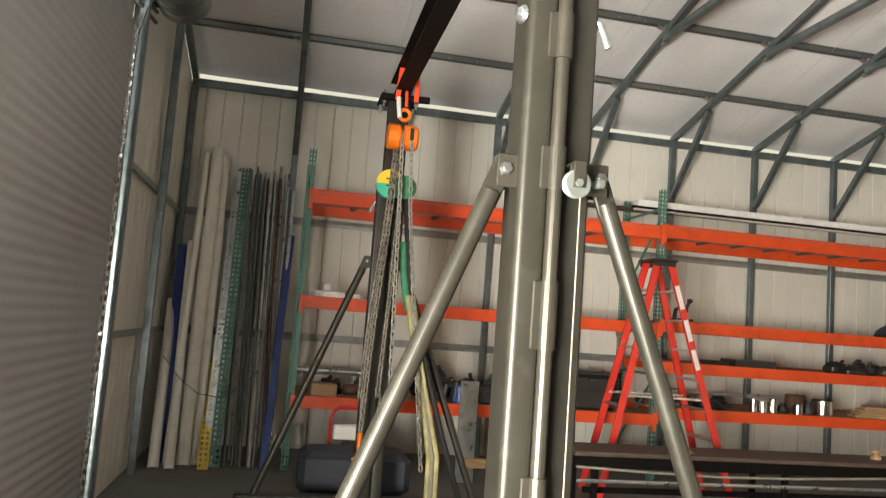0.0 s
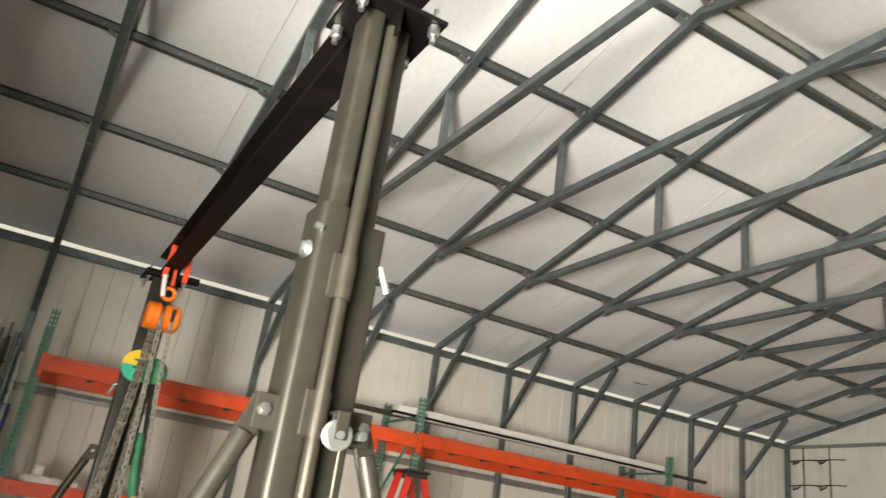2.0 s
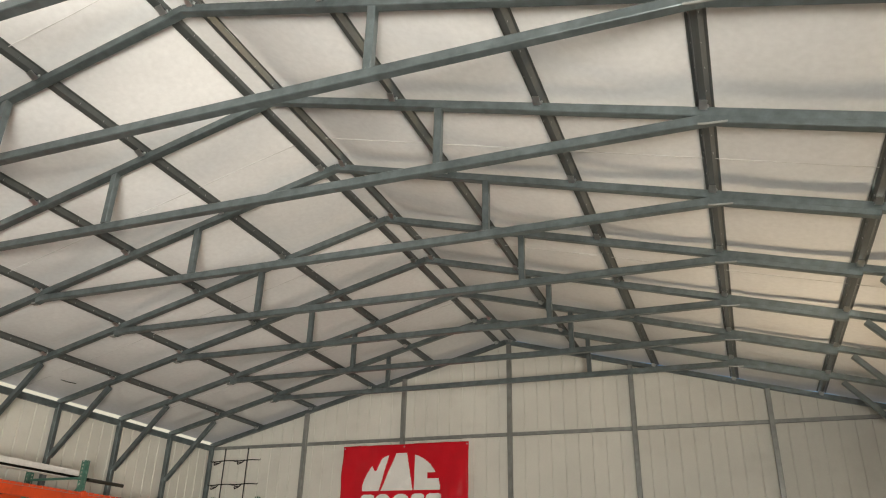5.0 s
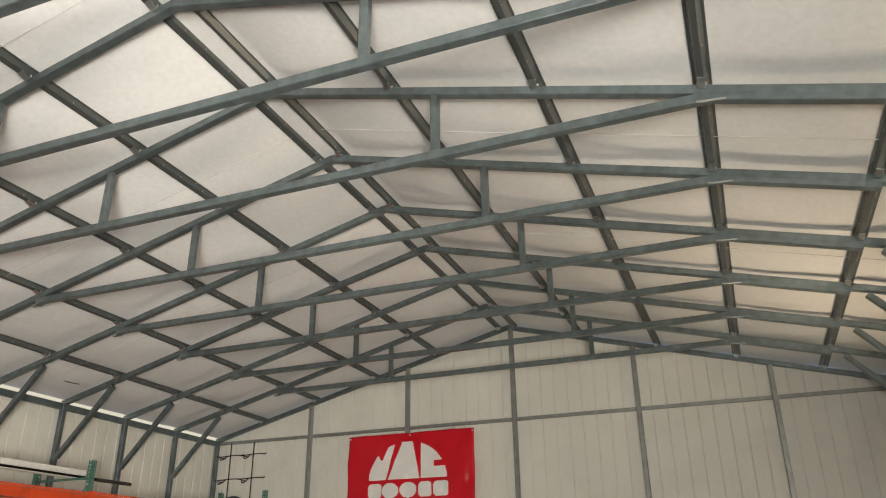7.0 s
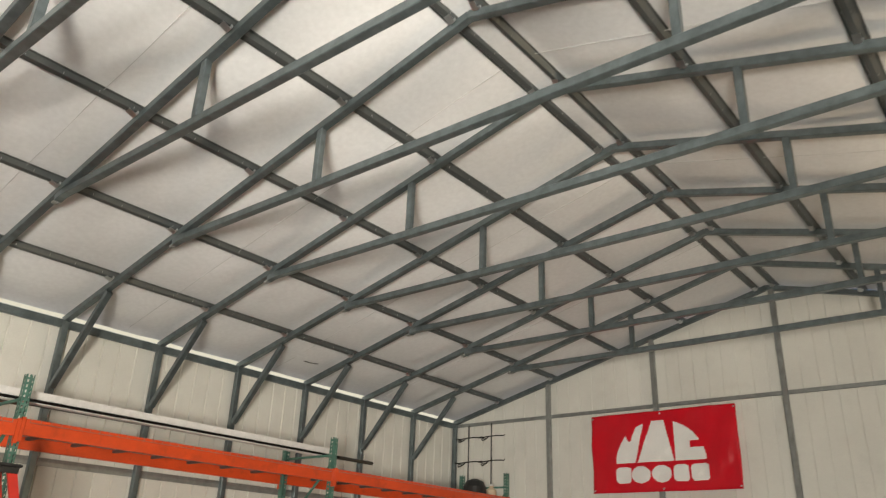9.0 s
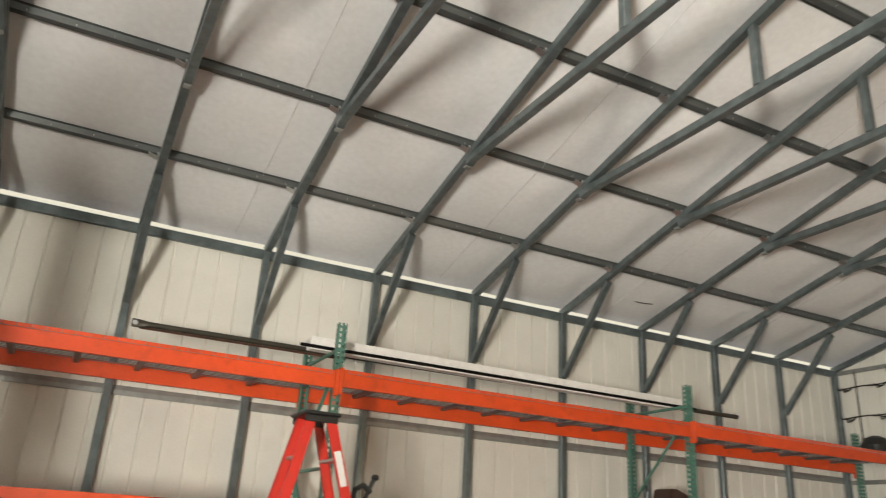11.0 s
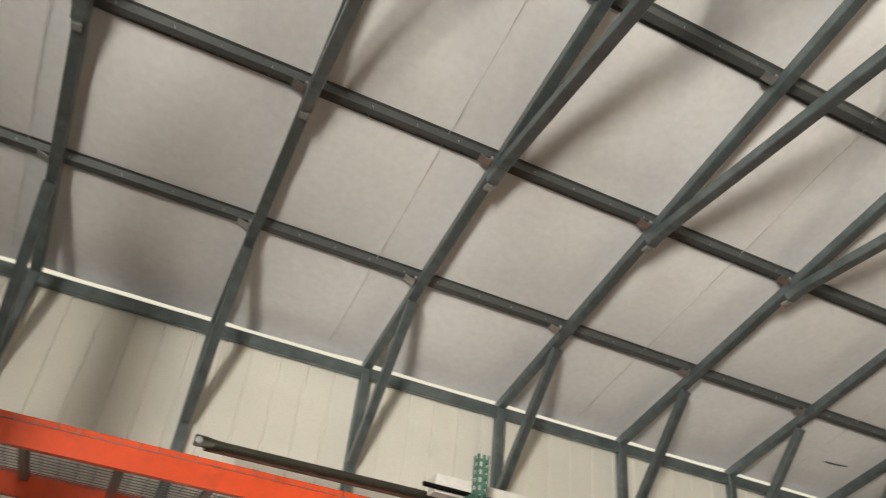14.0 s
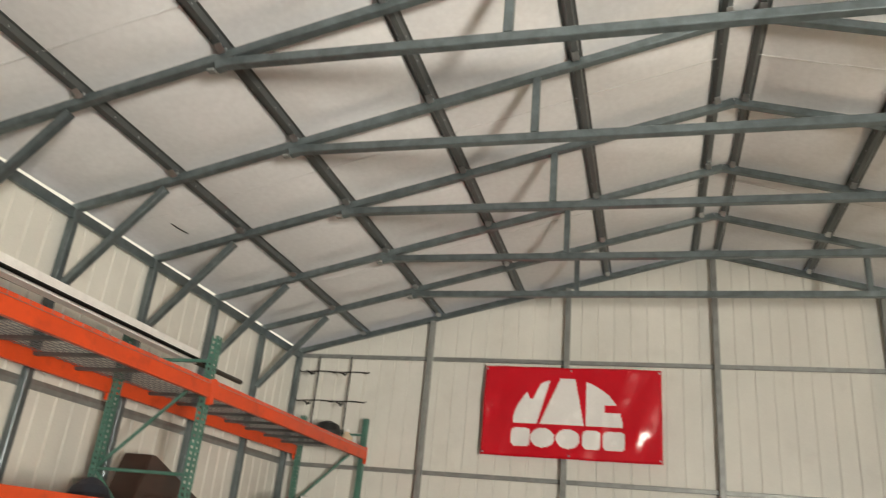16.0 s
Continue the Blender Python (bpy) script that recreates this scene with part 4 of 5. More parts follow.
# ---- pipes lying on top of the racking ----
def flat_end_pipe():
    t = thing("steel_pipe", "long olive-brown steel pipe with a flattened bolted end", "pipe", at=(4.0, -0.846, 3.127))
    part("tube", rod(B(), (0.1, -0.001, 0), (6.99, -0.14, 0), 0.026, 18), MAST_LIGHT, t)
    bm = B()
    rings = []
    for x, w, h in ((0.16, 0.0262, 0.0262), (0.10, 0.030, 0.020), (0.05, 0.036, 0.009), (-0.02, 0.038, 0.007), (-0.03, 0.030, 0.007)):
        rings.append([bm.verts.new((x, -0.001 + h * math.cos(a), w * math.sin(a))) for a in [2 * math.pi * q / 16 for q in range(16)]])
    for p, q in zip(rings, rings[1:]):
        for k in range(16):
            bm.faces.new((p[k], p[(k + 1) % 16], q[(k + 1) % 16], q[k]))
    bm.faces.new(rings[-1])
    part("flattened_end", bm, MAST_LIGHT, t, smooth=True)
    bm = B()
    rod(bm, (0.0, -0.026, 0.004), (0.0, 0.02, 0.004), 0.013, 6)
    turned(bm, (0.0, -0.012, 0.004), (0, 1, 0), [(0, 0.022), (0.003, 0.022)], 18)
    part("bolt", bm, GALV_BRIGHT, t, "bright zinc bolt")


flat_end_pipe()
ob = part("steel_pipe", rod(B(), (4.05, -0.76, 3.121), (5.95, -0.79, 3.121), 0.020, 14), RUST)
tagged(ob, "brown rusty steel pipe lying on top of the racking", "pipe")
def gutter():
    t = thing("rain_gutter", "long white metal gutter lying on top of the racking", "gutter", at=(5.51, -1.01, 3.101))
    prism_ends = ((0, 0, 0), (4.55, 0.05, 0))
    bm = B()
    prism(bm, *prism_ends, [(-0.055, 0), (0.055, 0), (0.066, 0.118), (0.052, 0.118), (0.05, 0.006), (-0.05, 0.006), (-0.056, 0.10), (-0.062, 0.10)])
    part("trough", bm, STICKER, t)
    for x in (-0.004, 4.549):
        bm = B()
        prism(bm, (x, 0.05 * x / 4.55, 0), (x + 0.004, 0.05 * x / 4.55, 0), [(-0.056, -0.001), (0.056, -0.001), (0.067, 0.119), (-0.063, 0.102)])
        part("end_cap", bm, STICKER, t)
    for x in (0.7, 1.9, 3.1, 4.3):
        bm = B()
        bar(bm, (x, -0.044 + 0.011 * x, 0.092), (x, 0.044 + 0.011 * x, 0.096), 0.022, 0.003, 0.001)
        part("hanger_strap", bm, GALV_BRIGHT, t, "bare metal hanger strap")


gutter()
# black rod draws the dark shadow line below the gutter
ob = part("steel_tube", rod(B(), (5.4, -1.12, 3.116), (10.2, -1.09, 3.116), 0.016, 12), BLACK_STEEL)
tagged(ob, "long thin tube on the racking, black for the shadow line under the gutter", "tube")

# ---- banner on the far gable ----
def banner():
    t = thing("banner", "glossy red vinyl banner with a white domed emblem", "banner", at=(14.135, -4.212, 3.545))
    w, h = 1.208, 0.62

    def bulge(u, v):
        return 0.012 * math.sin(u * 5.1 + v * 2.0) + 0.010 * math.sin(u * 11.0 - v * 7.0) * (0.4 + abs(u) / 1.2) + 0.016 * noise.noise((u * 4, v * 4, 1.0)) + 0.007 * noise.noise((u * 13, v * 6, 4.0)) * min(1.0, 0.25 + abs(u))
    bm = B()
    nx, ny = 60, 30
    rows = [[bm.verts.new((bulge(-w + 2 * w * i / nx, -h + 2 * h * j / ny), w - 2 * w * i / nx, -h + 2 * h * j / ny)) for i in range(nx + 1)] for j in range(ny + 1)]
    for p, q in zip(rows, rows[1:]):
        for i in range(nx):
            bm.faces.new((p[i], p[i + 1], q[i + 1], q[i]))
    c = part("cloth", bm, BANNER_RED, t, smooth=True)
    mod = c.modifiers.new("thickness", "SOLIDIFY")
    mod.thickness, mod.offset = 0.003, 1

    def patch(name, inside, u0, u1, v0, v1, step=0.0125):
        bm = B()
        made = {}

        def vert(i, j):
            if (i, j) not in made:
                u, v = u0 + i * step, v0 + j * step
                made[i, j] = bm.verts.new((bulge(u, v) - 0.006, -u, v))
            return made[i, j]
        for i in range(int((u1 - u0) / step)):
            for j in range(int((v1 - v0) / step)):
                if inside(u0 + (i + 0.5) * step, v0 + (j + 0.5) * step):
                    bm.faces.new((vert(i, j), vert(i + 1, j), vert(i + 1, j + 1), vert(i, j + 1)))
        part(name, bm, BANNER_WHITE, t, "white printed shape", smooth=True)

    def dome(u, v):
        r = (u + 0.04) / 0.74
        return v < -0.17 + 0.64 * math.sqrt(max(0, 1 - r * r)) and v > -0.17
    # three plain wedges of a dome, parted by narrow slanted gaps, over a row of plain blocks and discs
    patch("emblem", lambda u, v: dome(u, v) and u < -0.45 + (v + 0.17) * 0.28 and v < 0.17 + max(0.0, abs(u + 0.53) - 0.02) * 2.0, -0.8, -0.2, -0.17, 0.5)
    patch("emblem", lambda u, v: -0.17 < v < 0.47 and -0.41 + (v + 0.17) * 0.42 < u < 0.19 - (v + 0.17) * 0.20, -0.45, 0.22, -0.17, 0.48)
    patch("emblem", lambda u, v: dome(u, v) and u > 0.215 and not (u > 0.46 and abs(v - 0.07) < 0.05), 0.2, 0.75, -0.17, 0.5)
    for a, b, kind in ((-0.80, -0.53, 0), (-0.53, -0.20, 1), (-0.18, 0.14, 1), (0.17, 0.42, 0), (0.44, 0.74, 0)):
        cx, half = (a + b) / 2, (b - a) / 2
        if kind:
            patch("emblem_disc", lambda u, v, cx=cx, half=half: ((u - cx) / half) ** 2 + ((v + 0.355) / 0.13) ** 2 < 1, a, b, -0.49, -0.22)
        else:
            patch("emblem_block", lambda u, v, cx=cx, half=half: max(0, abs(u - cx) - half + 0.06) ** 2 + max(0, abs(v + 0.355) - 0.065) ** 2 < 0.0032, a, b, -0.49, -0.22)
    for u in (-1.18, 0, 1.18):
        for v in (-0.58, 0.58):
            bm = B()
            turned(bm, (bulge(u, v) - 0.012, -u, v), (1, 0, 0), [(0, 0.008), (0.003, 0.014), (0.008, 0.014)], 14)
            part("grommet", bm, GALV_BRIGHT, t)
    return t


banner()


# ---- wire hanging racks in the far corner ----
def wire_rack(y):
    t = thing("wire_hanging_rack", "thin dark wire hanging rack on the gable wall", "rack", "wire racks", at=(14.17, y, 3.0))
    part("upright_wire", bar(B(), (-0.012, 0, -0.1), (-0.012, 0, 1.24), 0.022, 0.018, 0.004, up=(0, 1, 0)), CLUTTER_DARK, t)
    for z in (0.56, 1.0):
        bars = [(-0.03, 0.30, z + 0.012), (-0.03, 0.27, z - 0.012), (-0.03, 0.10, z), (-0.03, -0.12, z + 0.008), (-0.03, -0.29, z - 0.004), (-0.03, -0.31, z + 0.015)]
        part("cross_wire", sweep(B(), bars, 0.009, 6), BLACK_STEEL, t)
        part("hook_arm", sweep(B(), [(-0.02, 0.05, z + 0.01), (-0.20, -0.02, z - 0.07), (-0.38, -0.06, z - 0.13), (-0.40, -0.06, z - 0.10)], 0.010, 6), BLACK_STEEL, t)
        part("hook_arm", sweep(B(), [(-0.20, -0.02, z - 0.07), (-0.22, 0.06, z - 0.06), (-0.24, 0.08, z - 0.03)], 0.008, 6), BLACK_STEEL, t)
    return t


wire_rack(-0.41)
wire_rack(-0.93)


# ---- seams and a tear in the insulation ----
def ceiling_z(y, lift=0.0):
    d = -y if y > RIDGE else WIDTH + y
    return EAVE + SLOPE * d + T + lift


for x in (2.41, 4.84, 7.25, 9.66, 12.07):
    for side in (1, -1):
        for a, b in zip((PURLINS if side > 0 else PURLINS_FAR), (PURLINS if side > 0 else PURLINS_FAR)[1:]):
            bm = B()
            pts = []
            for q in range(9):
                d = a + 0.04 + (b - a - 0.08) * q / 8
                pts.append((x + 0.003 * math.sin(q * 0.8 + x), RIDGE + side * (WIDTH / 2 - d), EAVE + SLOPE * d + T + 0.035 - 0.004 * math.sin(math.pi * q / 8)))
            sweep(bm, pts, 0.0028, 5)
            tagged(part("ceiling_seam", bm, SEAM), "thin grey taped seam in the insulation facing", "seam", kind="structure")
ob = part("insulation_tear", sweep(B(), [(9.86, -0.50, ceiling_z(-0.5, 0.032)), (9.95, -0.515, ceiling_z(-0.51, 0.022)), (10.04, -0.52, ceiling_z(-0.52, 0.024)), (10.13, -0.525, ceiling_z(-0.52, 0.034))], 0.006, 6), RUBBER)
tagged(ob, "small dark tear hanging from the insulation", "tear", kind="structure")


# ---- things on the racking ----
def at_shelf(name, label, category, parts, x, y, z, turn=0.0, group=""):
    """A thing built of (name, bmesh, material) parts, standing at a place."""
    t = thing(name, label, category, group, at=(x, y, z))
    t.rotation_euler = (0, 0, radians(turn))
    for n, bm, mat in parts:
        part(n, bm, mat, t)
    return t


def crate(w, d, h, mat, flap=None):
    bm = B()
    box(bm, (-w / 2, -d / 2, 0), (w / 2, d / 2, h), 0.006)
    out = [("body", bm, mat)]
    bm = B()
    box(bm, (-w / 2 + 0.01, -d / 2 - 0.002, h), (w / 2 - 0.01, -0.004, h + 0.004), 0.001)
    out.append(("flap", bm, flap or mat))
    bm = B()
    box(bm, (-w / 2 + 0.01, 0.004, h), (w / 2 - 0.01, d / 2, h + 0.005), 0.001)
    out.append(("flap", bm, flap or mat))
    return out


def can(r, h, mat, lid=None):
    bm = B()
    turned(bm, (0, 0, 0), (0, 0, 1), [(0, r * 0.96), (0.006, r), (0.012, r * 0.97), (h - 0.012, r * 0.97), (h - 0.006, r), (h, r * 0.97), (h, r * 0.9), (h - 0.01, r * 0.88)], 22)
    out = [("body", bm, mat)]
    if lid:
        bm = B()
        turned(bm, (0, 0, h - 0.008), (0, 0, 1), [(0, r * 0.88), (0.012, r * 0.88), (0.014, r * 0.5)], 22)
        out.append(("lid", bm, lid))
    return out


def scrap(seed, w, d, h, n, mat):
    """A crowded heap of castings, housings, brackets and short pipes."""
    rng = random.Random(seed)
    out = []
    for k in range(n):
        x, y = rng.uniform(-w / 2, w / 2), rng.uniform(-d / 2, d / 2)
        s = rng.uniform(0.07, 0.15)
        hh = rng.uniform(0.5, 1.0) * h
        bm = B()
        if k % 4 == 0:
            turned(bm, (x, y, 0), (rng.uniform(-0.2, 0.2), rng.uniform(-0.2, 0.2), 1), [(0, s * 0.8), (hh * 0.35, s * 0.85), (hh * 0.4, s * 0.6), (hh * 0.75, s * 0.55), (hh * 0.8, s * 0.3), (hh, s * 0.28)], 14)
        elif k % 4 == 1:
            box(bm, (x - s, y - s * 0.7, 0), (x + s, y + s * 0.7, hh * 0.6), 0.02)
            box(bm, (x - s * 0.5, y - s * 0.4, hh * 0.6), (x + s * 0.7, y + s * 0.4, hh * 0.8), 0.012)
            rod(bm, (x, y, hh * 0.5), (x + s * 0.6, y, hh), 0.024, 8)
        elif k % 4 == 2:
            sweep(bm, [(x - s, y, 0.03), (x - s * 0.7, y, hh * 0.8), (x + s * 0.3, y + 0.02, hh * 0.95), (x + s, y, hh * 0.4), (x + s, y, 0.02)], 0.032, 8)
        else:
            turned(bm, (x - s, y, s * 0.5), (1, rng.uniform(-0.6, 0.6), 0.1), [(0, s * 0.42), (0.02, s * 0.5), (s * 1.5, s * 0.5), (s * 1.6, s * 0.3), (s * 2.0, s * 0.28)], 14)
        ob_mat = RUST if k % 5 == 3 else mat
        out.append(("piece", bm, ob_mat))
    return out


# bay one
L2, L2B, L2C, L3, L4, L4B = 1.702, 1.749, 1.745, 1.257, 0.637, 0.722
bm = B()
turned(bm, (0, 0, 0), (0, 0, 1), [(0, 0.20), (0.01, 0.21), (0.06, 0.20), (0.075, 0.17)], 28)
bm2 = B()
turned(bm2, (-0.03, 0, 0.07), (0, 0, 1), [(0, 0.05), (0.07, 0.045), (0.08, 0.05), (0.10, 0.03)], 18)
bm3 = B()
box(bm3, (0.1, -0.12, 0), (0.34, 0.05, 0.065), 0.015)
at_shelf("plastic_tool_base", "white plastic round tool base on a shelf", "tool", (("dish", bm, STICKER), ("knob", bm2, STICKER), ("handle", bm3, PVC)), 1.84, -1.13, L2)
at_shelf("cardboard_box", "small brown cardboard box on a low shelf", "box", crate(0.28, 0.25, 0.13, CARD), 1.86, -1.15, L4, 5)
at_shelf("cardboard_box", "small brown cardboard box among dark parts", "box", crate(0.2, 0.2, 0.08, CARD), 2.35, -1.13, L4, -8)
at_shelf("machine_parts", "heap of dark greasy machine parts on a shelf", "parts", scrap(3, 0.5, 0.4, 0.22, 6, CLUTTER_DARK), 2.14, -0.88, L4)
at_shelf("steel_tube_offcut", "pale steel tube lying on a low shelf", "tube", (("tube", rod(B(), (-0.75, 0, 0.06), (0.75, 0, 0.06), 0.04, 14), GALV_BRIGHT),), 2.30, -0.55, L4 + 0.16)
at_shelf("blue_can", "blue metal can with a dark lid on a shelf", "can", can(0.10, 0.19, BLUE_BRIGHT, BLACK_PLASTIC), 3.42, -1.13, L4)
at_shelf("machine_parts", "black engine parts piled on a shelf", "parts", scrap(9, 0.75, 0.5, 0.36, 11, CLUTTER_DARK), 3.64, -0.93, L4)
at_shelf("machine_parts", "dark bag and parts piled on a shelf", "parts", scrap(12, 0.6, 0.5, 0.46, 9, CLUTTER_DARK), 4.94, -0.93, L4)
bm = B()
box(bm, (-0.1, -0.012, 0), (0.1, 0.012, 1.07), 0.004)
bm2 = B()
box(bm2, (-0.02, -0.06, 0.16), (0.22, 0.03, 0.26), 0.006)
at_shelf("grey_panel", "grey narrow steel panel with a wooden block", "panel", (("sheet", bm, GALV_BRIGHT), ("block", bm2, WOOD)), 3.40, -1.62, FLOOR)
at_shelf("storage_tote", "black plastic storage tote on a low shelf", "tote", (("tub", box(B(), (-0.3, -0.22, 0), (0.3, 0.22, 0.40), 0.03), BLACK_PLASTIC), ("lid", box(B(), (-0.32, -0.24, 0.40), (0.32, 0.24, 0.45), 0.015), BLACK_PLASTIC), ("grip", box(B(), (-0.08, -0.25, 0.33), (0.08, -0.215, 0.37), 0.008), CLUTTER_DARK)), 5.02, -0.95, L4)
at_shelf("storage_bag", "dark cloth bag slumped behind engine parts", "bag", (("bag", turned(B(), (0, 0, 0), (0.1, 0.1, 1), [(0, 0.20), (0.06, 0.25), (0.2, 0.23), (0.33, 0.14), (0.36, 0.06)], 18), TARP), ("strap", sweep(B(), [(-0.15, -0.1, 0.2), (-0.08, -0.14, 0.38), (0.08, -0.14, 0.38), (0.15, -0.1, 0.2)], 0.014, 8), RUBBER)), 3.12, -0.75, L4)
# bay two
at_shelf("black_clamp", "black bench clamp standing on a shelf", "clamp", (("base", box(B(), (-0.12, -0.08, 0), (0.12, 0.08, 0.05), 0.01), CLUTTER_DARK), ("screw", rod(B(), (0.0, 0, 0.04), (0.1, 0, 0.27), 0.02, 10), CLUTTER_DARK), ("jaw", sweep(B(), [(-0.1, 0, 0.05), (-0.08, 0, 0.16), (0.0, 0, 0.2), (0.07, 0, 0.14)], 0.025, 8), CLUTTER_DARK), ("ball", turned(B(), (0.1, 0, 0.25), (0.2, 0, 1), [(0, 0.02), (0.015, 0.035), (0.035, 0.035), (0.05, 0.02)], 14), CLUTTER_DARK)), 6.15, -1.08, L2B - 0.005)
at_shelf("flat_box", "dark flat equipment box on a middle shelf", "box", crate(0.55, 0.35, 0.085, CLUTTER_DARK, GALV), 7.11, -1.03, L3)
at_shelf("flat_box", "dark flat equipment box on a middle shelf", "box", crate(0.35, 0.3, 0.05, CLUTTER_DARK), 6.59, -1.03, L3, 6)
at_shelf("machine_parts", "black machine lying on a middle shelf", "parts", scrap(5, 0.7, 0.4, 0.2, 10, CLUTTER_DARK), 8.71, -1.03, L3)
at_shelf("machine_parts", "dark machine parts on a low shelf", "parts", scrap(21, 0.5, 0.4, 0.16, 7, CLUTTER_DARK), 6.39, -1.03, L4B)
for dx, r, h in ((0, 0.05, 0.16), (0.13, 0.06, 0.14), (0.27, 0.05, 0.18), (0.1, 0.05, 0.12)):
    at_shelf("glass_jar", "clear plastic jar on a low shelf", "jar", can(r, h, STEEL_SHINY, STICKER), 7.11 + dx, -1.18 + 0.12 * (dx == 0.1), L4B, group="jars on the shelf")
at_shelf("steel_can", "polished steel can on a low shelf", "can", can(0.065, 0.12, STEEL_SHINY), 7.73, -1.17, L4B)
at_shelf("steel_pot", "polished steel pot on a low shelf", "pot", can(0.13, 0.19, STEEL_SHINY, CLUTTER_DARK), 8.11, -1.13, L4B)
at_shelf("rusty_pot", "dark rusty drum behind a steel pot", "pot", can(0.12, 0.22, RUST), 7.90, -0.88, L4B)
for k in range(7):
    bm = B()
    box(bm, (-0.3 + 0.02 * k, -0.06, 0), (0.3 - 0.05 * (k % 3), 0.06, 0.036), 0.004)
    ob = part("wood_offcut", bm, WOOD)
    ob.matrix_basis = pose(8.87 + 0.03 * (k % 2), -1.16 + 0.13 * (k % 2), L4B + 0.037 * (k // 2), 0, 0, (k * 37) % 17 - 8)
    tagged(ob, "short raw wood offcut in a pile", "wood", "wood offcuts")
at_shelf("steel_tube_offcut", "long pale steel tube lying on a low shelf", "tube", (("tube", rod(B(), (-0.85, 0, 0.024), (0.85, 0, 0.024), 0.024, 14), GALV_BRIGHT),), 6.55, -1.2, L4B + 0.17)
at_shelf("machine_parts", "dark cables and parts piled on a low shelf", "parts", scrap(33, 0.9, 0.35, 0.2, 12, CLUTTER_DARK), 6.3, -0.95, L4B)
at_shelf("machine_parts", "rusty and dark castings on a low shelf", "parts", scrap(37, 0.6, 0.3, 0.16, 8, CLUTTER_DARK), 7.9, -0.85, L4B)
# bay three
bm = B()
prof = [(-0.52, 0.0), (0.95, 0.0), (0.93, 0.05), (-0.26, 0.49), (-0.34, 0.49)]
f = [bm.verts.new((p, -0.16, q)) for p, q in prof]
g = [bm.verts.new((p, 0.16, q)) for p, q in prof]
bm.faces.new(f), bm.faces.new(g[::-1])
for q in range(5):
    bm.faces.new((f[q], f[(q + 1) % 5], g[(q + 1) % 5], g[q]))
bmesh.ops.bevel(bm, geom=list(bm.edges), offset=0.012, segments=2, affect="EDGES")
at_shelf("machine_hood", "dark brown sloping steel hood on a shelf", "hood", (("shell", bm, BROWN_PAINT), ("rib", box(B(), (-0.35, -0.175, 0.12), (0.2, -0.162, 0.14), 0.003), BROWN_PAINT)), 10.54, -0.5, L2C)
at_shelf("dark_bag", "dark grey cloth bag slumped on a shelf", "bag", (("bag", turned(B(), (0, 0, 0), (0.1, 0.1, 1), [(0, 0.15), (0.05, 0.18), (0.12, 0.15), (0.18, 0.08), (0.2, 0.04)], 18), TARP),), 9.55, -0.58, L2B - 0.005)
at_shelf("tool_case", "red plastic tool case on a shelf", "case", (("body", box(B(), (-0.3, -0.15, 0), (0.3, 0.15, 0.26), 0.02), RED_PAINT), ("handle", sweep(B(), [(-0.1, 0, 0.25), (-0.09, 0, 0.31), (0.09, 0, 0.31), (0.1, 0, 0.25)], 0.014, 8), RED_PAINT), ("latch", box(B(), (-0.2, -0.165, 0.12), (-0.05, -0.148, 0.2), 0.006), STICKER)), 12.6, -1.02, L2C)
at_shelf("magenta_case", "small magenta plastic case on a shelf", "case", (("body", box(B(), (-0.18, -0.06, 0), (0.18, 0.06, 0.13), 0.02), MAGENTA), ("handle", sweep(B(), [(-0.06, 0, 0.12), (-0.05, 0, 0.16), (0.05, 0, 0.16), (0.06, 0, 0.12)], 0.01, 8), MAGENTA)), 12.3, -1.24, L2C)
at_shelf("green_case", "small green plastic case on a shelf", "case", (("body", box(B(), (-0.2, -0.1, 0), (0.2, 0.1, 0.08), 0.02), GREEN_PLASTIC), ("latch", box(B(), (-0.03, -0.112, 0.02), (0.03, -0.098, 0.06), 0.004), STICKER)), 11.9, -1.2, L2C)
at_shelf("cardboard_box", "brown cardboard box beside a bucket", "box", crate(0.22, 0.22, 0.24, CARD), 13.32, -1.0, L2C)
bm = B()
turned(bm, (0, 0, 0), (0, 0, 1), [(0, 0.125), (0.3, 0.145), (0.31, 0.152), (0.335, 0.152), (0.345, 0.145), (0.345, 0.138), (0.33, 0.136)], 28)
bm2 = B()
box(bm2, (-0.07, -0.145, 0.08), (0.06, -0.136, 0.22), 0.003)
at_shelf("white_bucket", "white plastic bucket on a shelf", "bucket", (("body", bm, STICKER), ("label", bm2, GALV), ("lid", turned(B(), (0, 0, 0.345), (0, 0, 1), [(0, 0.14), (0.012, 0.14), (0.014, 0.1)], 28), STICKER)), 13.72, -1.05, L2C)
at_shelf("plastic_board", "white plastic board leaning behind a bucket", "panel", (("sheet", box(B(), (-0.25, -0.01, 0), (0.25, 0.01, 0.42), 0.004), STICKER),), 13.85, -0.7, L2C)
# on the top deck
at_shelf("black_bundle", "black plastic bundle on the top deck", "bundle", (("wrap", turned(B(), (0, 0, 0), (0.05, 0, 1), [(0, 0.16), (0.05, 0.21), (0.17, 0.20), (0.27, 0.15), (0.31, 0.06)], 20), BLACK_PLASTIC), ("tie", turned(B(), (0, 0, 0.12), (0.05, 0, 1), [(0, 0.186), (0.02, 0.19), (0.04, 0.186)], 20), GALV_BRIGHT)), 13.73, -0.88, 2.888)
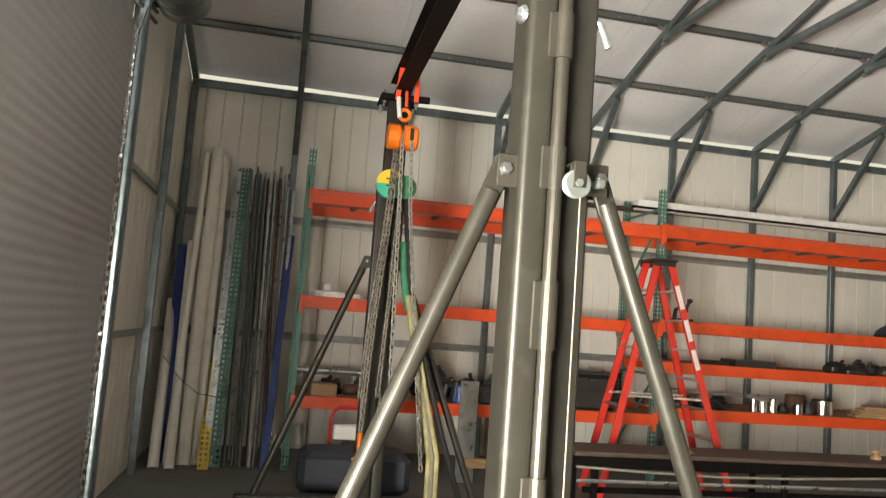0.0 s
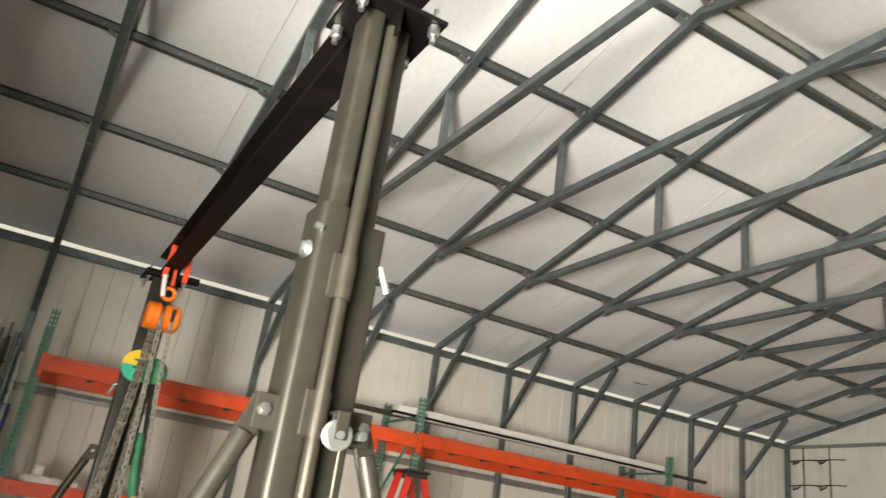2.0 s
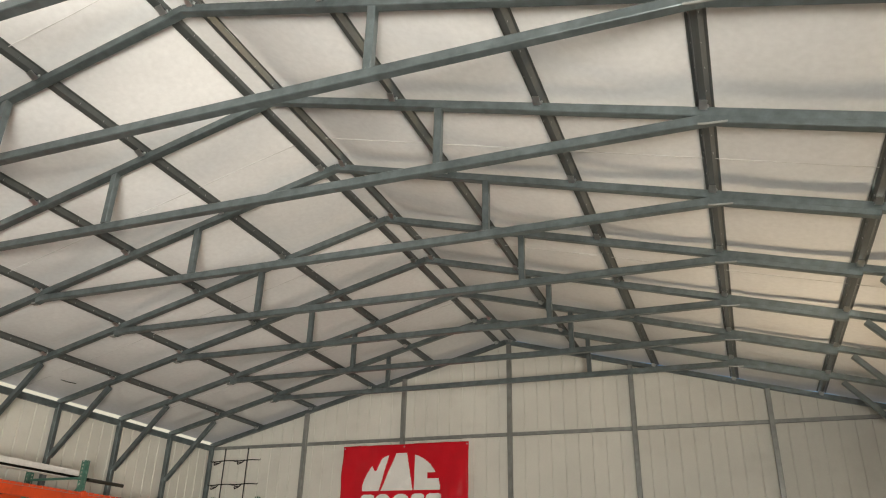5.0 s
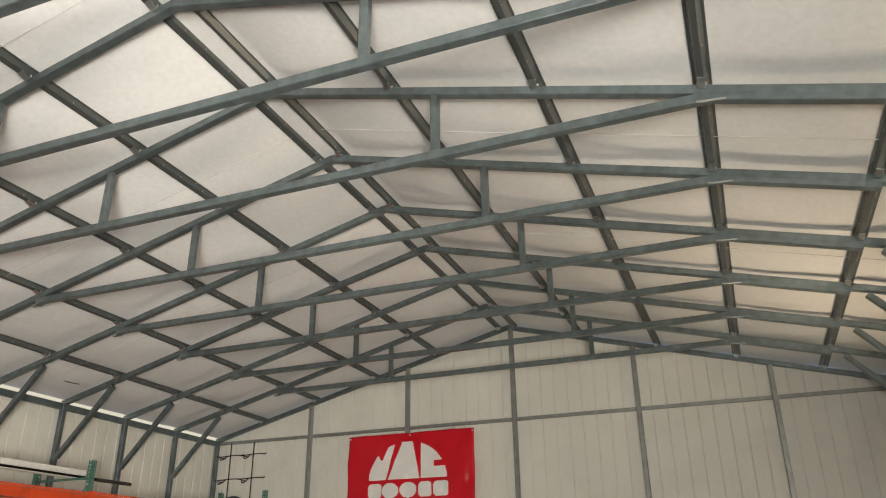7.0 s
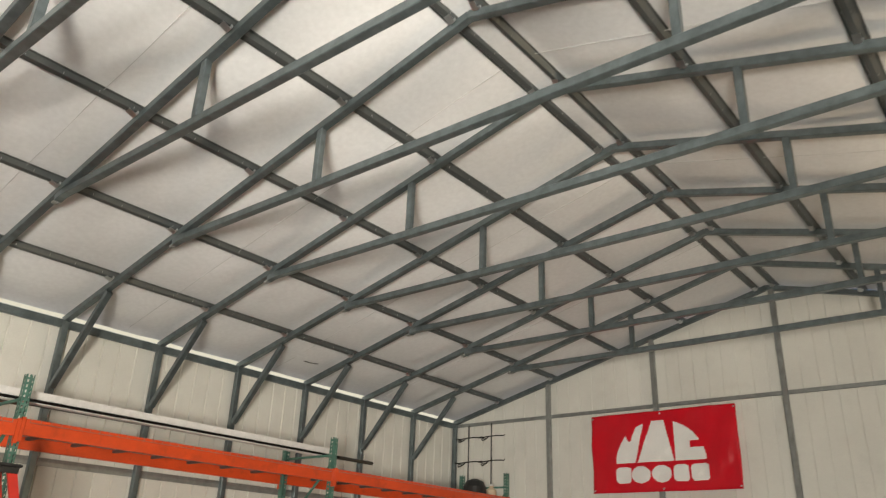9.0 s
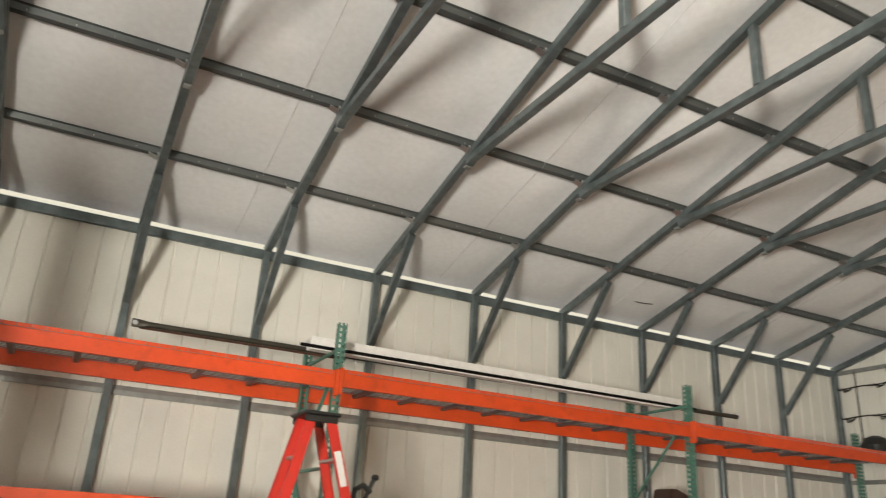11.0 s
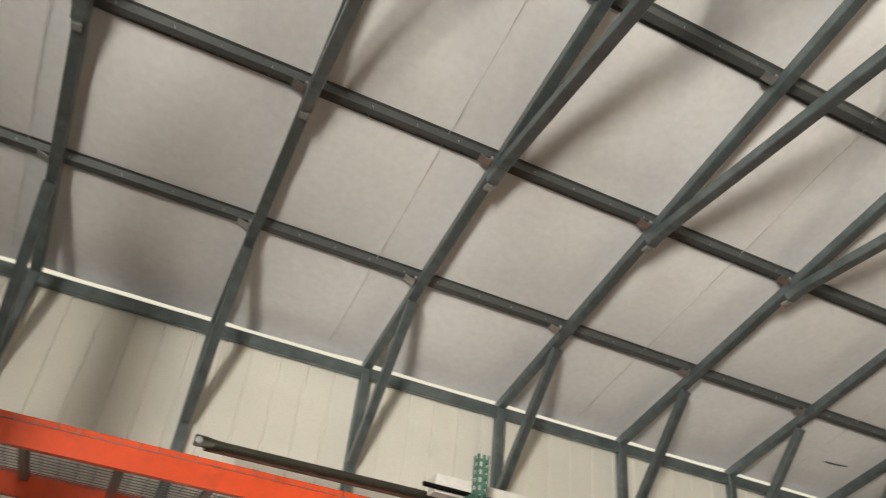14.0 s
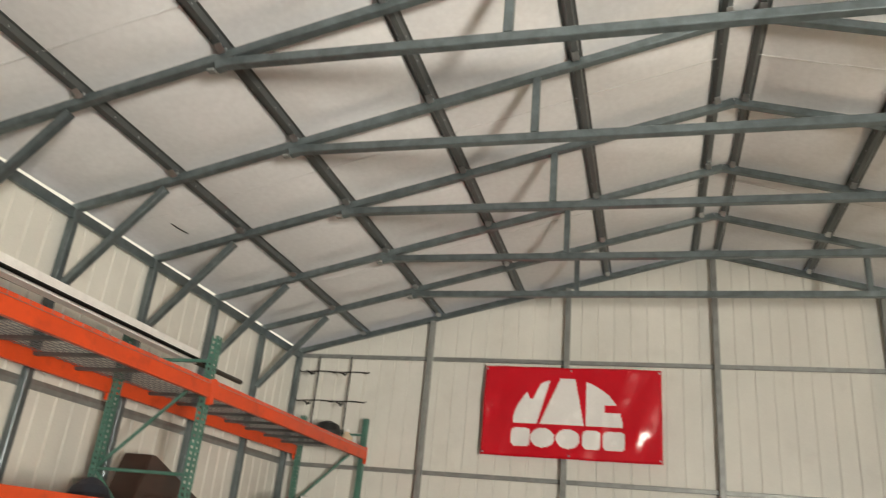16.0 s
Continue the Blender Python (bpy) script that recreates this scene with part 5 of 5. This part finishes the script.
at_shelf("cream_jug", "cream plastic jug on the top deck", "jug", (("body", turned(B(), (0, 0, 0), (0, 0, 1), [(0, 0.08), (0.02, 0.09), (0.13, 0.09), (0.18, 0.04), (0.21, 0.035)], 18), CREAM), ("cap", turned(B(), (0, 0, 0.205), (0, 0, 1), [(0, 0.038), (0.03, 0.038)], 14), STICKER)), 13.93, -1.10, 2.888)

# ---- on the floor before the racking ----
bm = B()
sweep(bm, [(-0.13, 0, 0.02), (-0.13, 0, 0.67), (-0.10, 0, 0.75), (-0.04, 0, 0.785), (0.12, 0, 0.785), (0.18, 0, 0.75), (0.2, 0, 0.67), (0.2, 0, 0.02)], 0.016, 10)
at_shelf("hand_truck", "red tubular hand truck with a white box", "hand truck", (("frame", bm, RED_PAINT), ("control_box", box(B(), (-0.10, -0.05, 0.48), (0.15, 0.05, 0.62), 0.012), STICKER), ("toe_plate", box(B(), (-0.16, -0.2, 0.0), (0.22, 0.02, 0.012), 0.003), RED_PAINT)), 2.04, -2.15, FLOOR)
bm = B()
box(bm, (-0.5, -0.25, 0.08), (0.5, 0.25, 0.46), 0.06)
at_shelf("mechanic_seat", "dark navy padded workshop seat on casters", "seat", (("cushion", bm, TARP), ("frame", box(B(), (-0.46, -0.22, 0.05), (0.46, 0.22, 0.085), 0.01), BLACK_STEEL), *[("caster", turned(B(), (x, y, 0.025), (0, 1, 0), [(-0.01, 0.02), (0, 0.025), (0.01, 0.025), (0.02, 0.02)], 12), RUBBER) for x in (-0.4, 0.4) for y in (-0.18, 0.18)]), 2.12, -2.55, FLOOR)


def work_table():
    t = thing("work_table", "low dark steel work table with a rough plank top", "table", at=(6.1, -2.95, 0))
    for k in range(4):
        bm = B()
        box(bm, (-2.1, -0.27 + k * 0.137, 0.445), (2.1 - 0.03 * (k % 2), -0.14 + k * 0.137, 0.485), 0.005)
        part("plank", bm, WOOD_DARK, t)
    for y in (-0.25, 0.25):
        part("side_rail", bar(B(), (-2.08, y, 0.395), (2.08, y, 0.395), 0.05, 0.095), BLACK_STEEL, t)
    for x in (-1.9, 0, 1.9):
        for y in (-0.25, 0.25):
            part("leg", bar(B(), (x, y, FLOOR), (x, y, 0.35), 0.05, 0.05, up=(0, 1, 0)), BLACK_STEEL, t)
    part("stretcher", bar(B(), (-1.9, 0, 0.1), (1.9, 0, 0.1), 0.05, 0.05), BLACK_STEEL, t)
    return t


work_table()
ob = part("white_cable", sweep(B(), [(4.0, -3.26, 0.36), (4.6, -3.27, 0.335), (5.4, -3.27, 0.315), (6.2, -3.27, 0.325), (7.2, -3.27, 0.36), (8.1, -3.26, 0.39)], 0.012, 8), ROPE, smooth=True)
tagged(ob, "white cable slung along a low work table", "cable")
ob = part("steel_tube", rod(B(), (4.0, -3.29, 0.245), (8.2, -3.29, 0.255), 0.018, 12), GALV_BRIGHT)
tagged(ob, "pale steel tube along a low work table", "tube")
at_shelf("yellow_case", "yellow and black tool case under a work table", "case", (("body", box(B(), (-0.1, -0.08, 0), (0.1, 0.08, 0.16), 0.02), YELLOW), ("lid", box(B(), (-0.1, -0.08, 0.16), (0.1, 0.08, 0.2), 0.015), BLACK_PLASTIC)), 6.95, -3.5, FLOOR)
at_shelf("brass_fitting", "small brass fitting standing on a plank top", "fitting", (("body", turned(B(), (0, 0, 0), (0, 0, 1), [(0, 0.05), (0.03, 0.05), (0.05, 0.025), (0.09, 0.03), (0.1, 0.02)], 14), WOOD), ("stem", rod(B(), (-0.05, 0, 0.07), (0.05, 0, 0.07), 0.012, 8), WOOD)), 7.3, -2.95, 0.486)
at_shelf("rag", "crumpled pale rag on a plank top", "rag", (("cloth", turned(B(), (0, 0, 0), (0.3, 0, 1), [(0, 0.1), (0.02, 0.13), (0.04, 0.08), (0.06, 0.03)], 11), CARD),), 5.15, -3.0, 0.486)
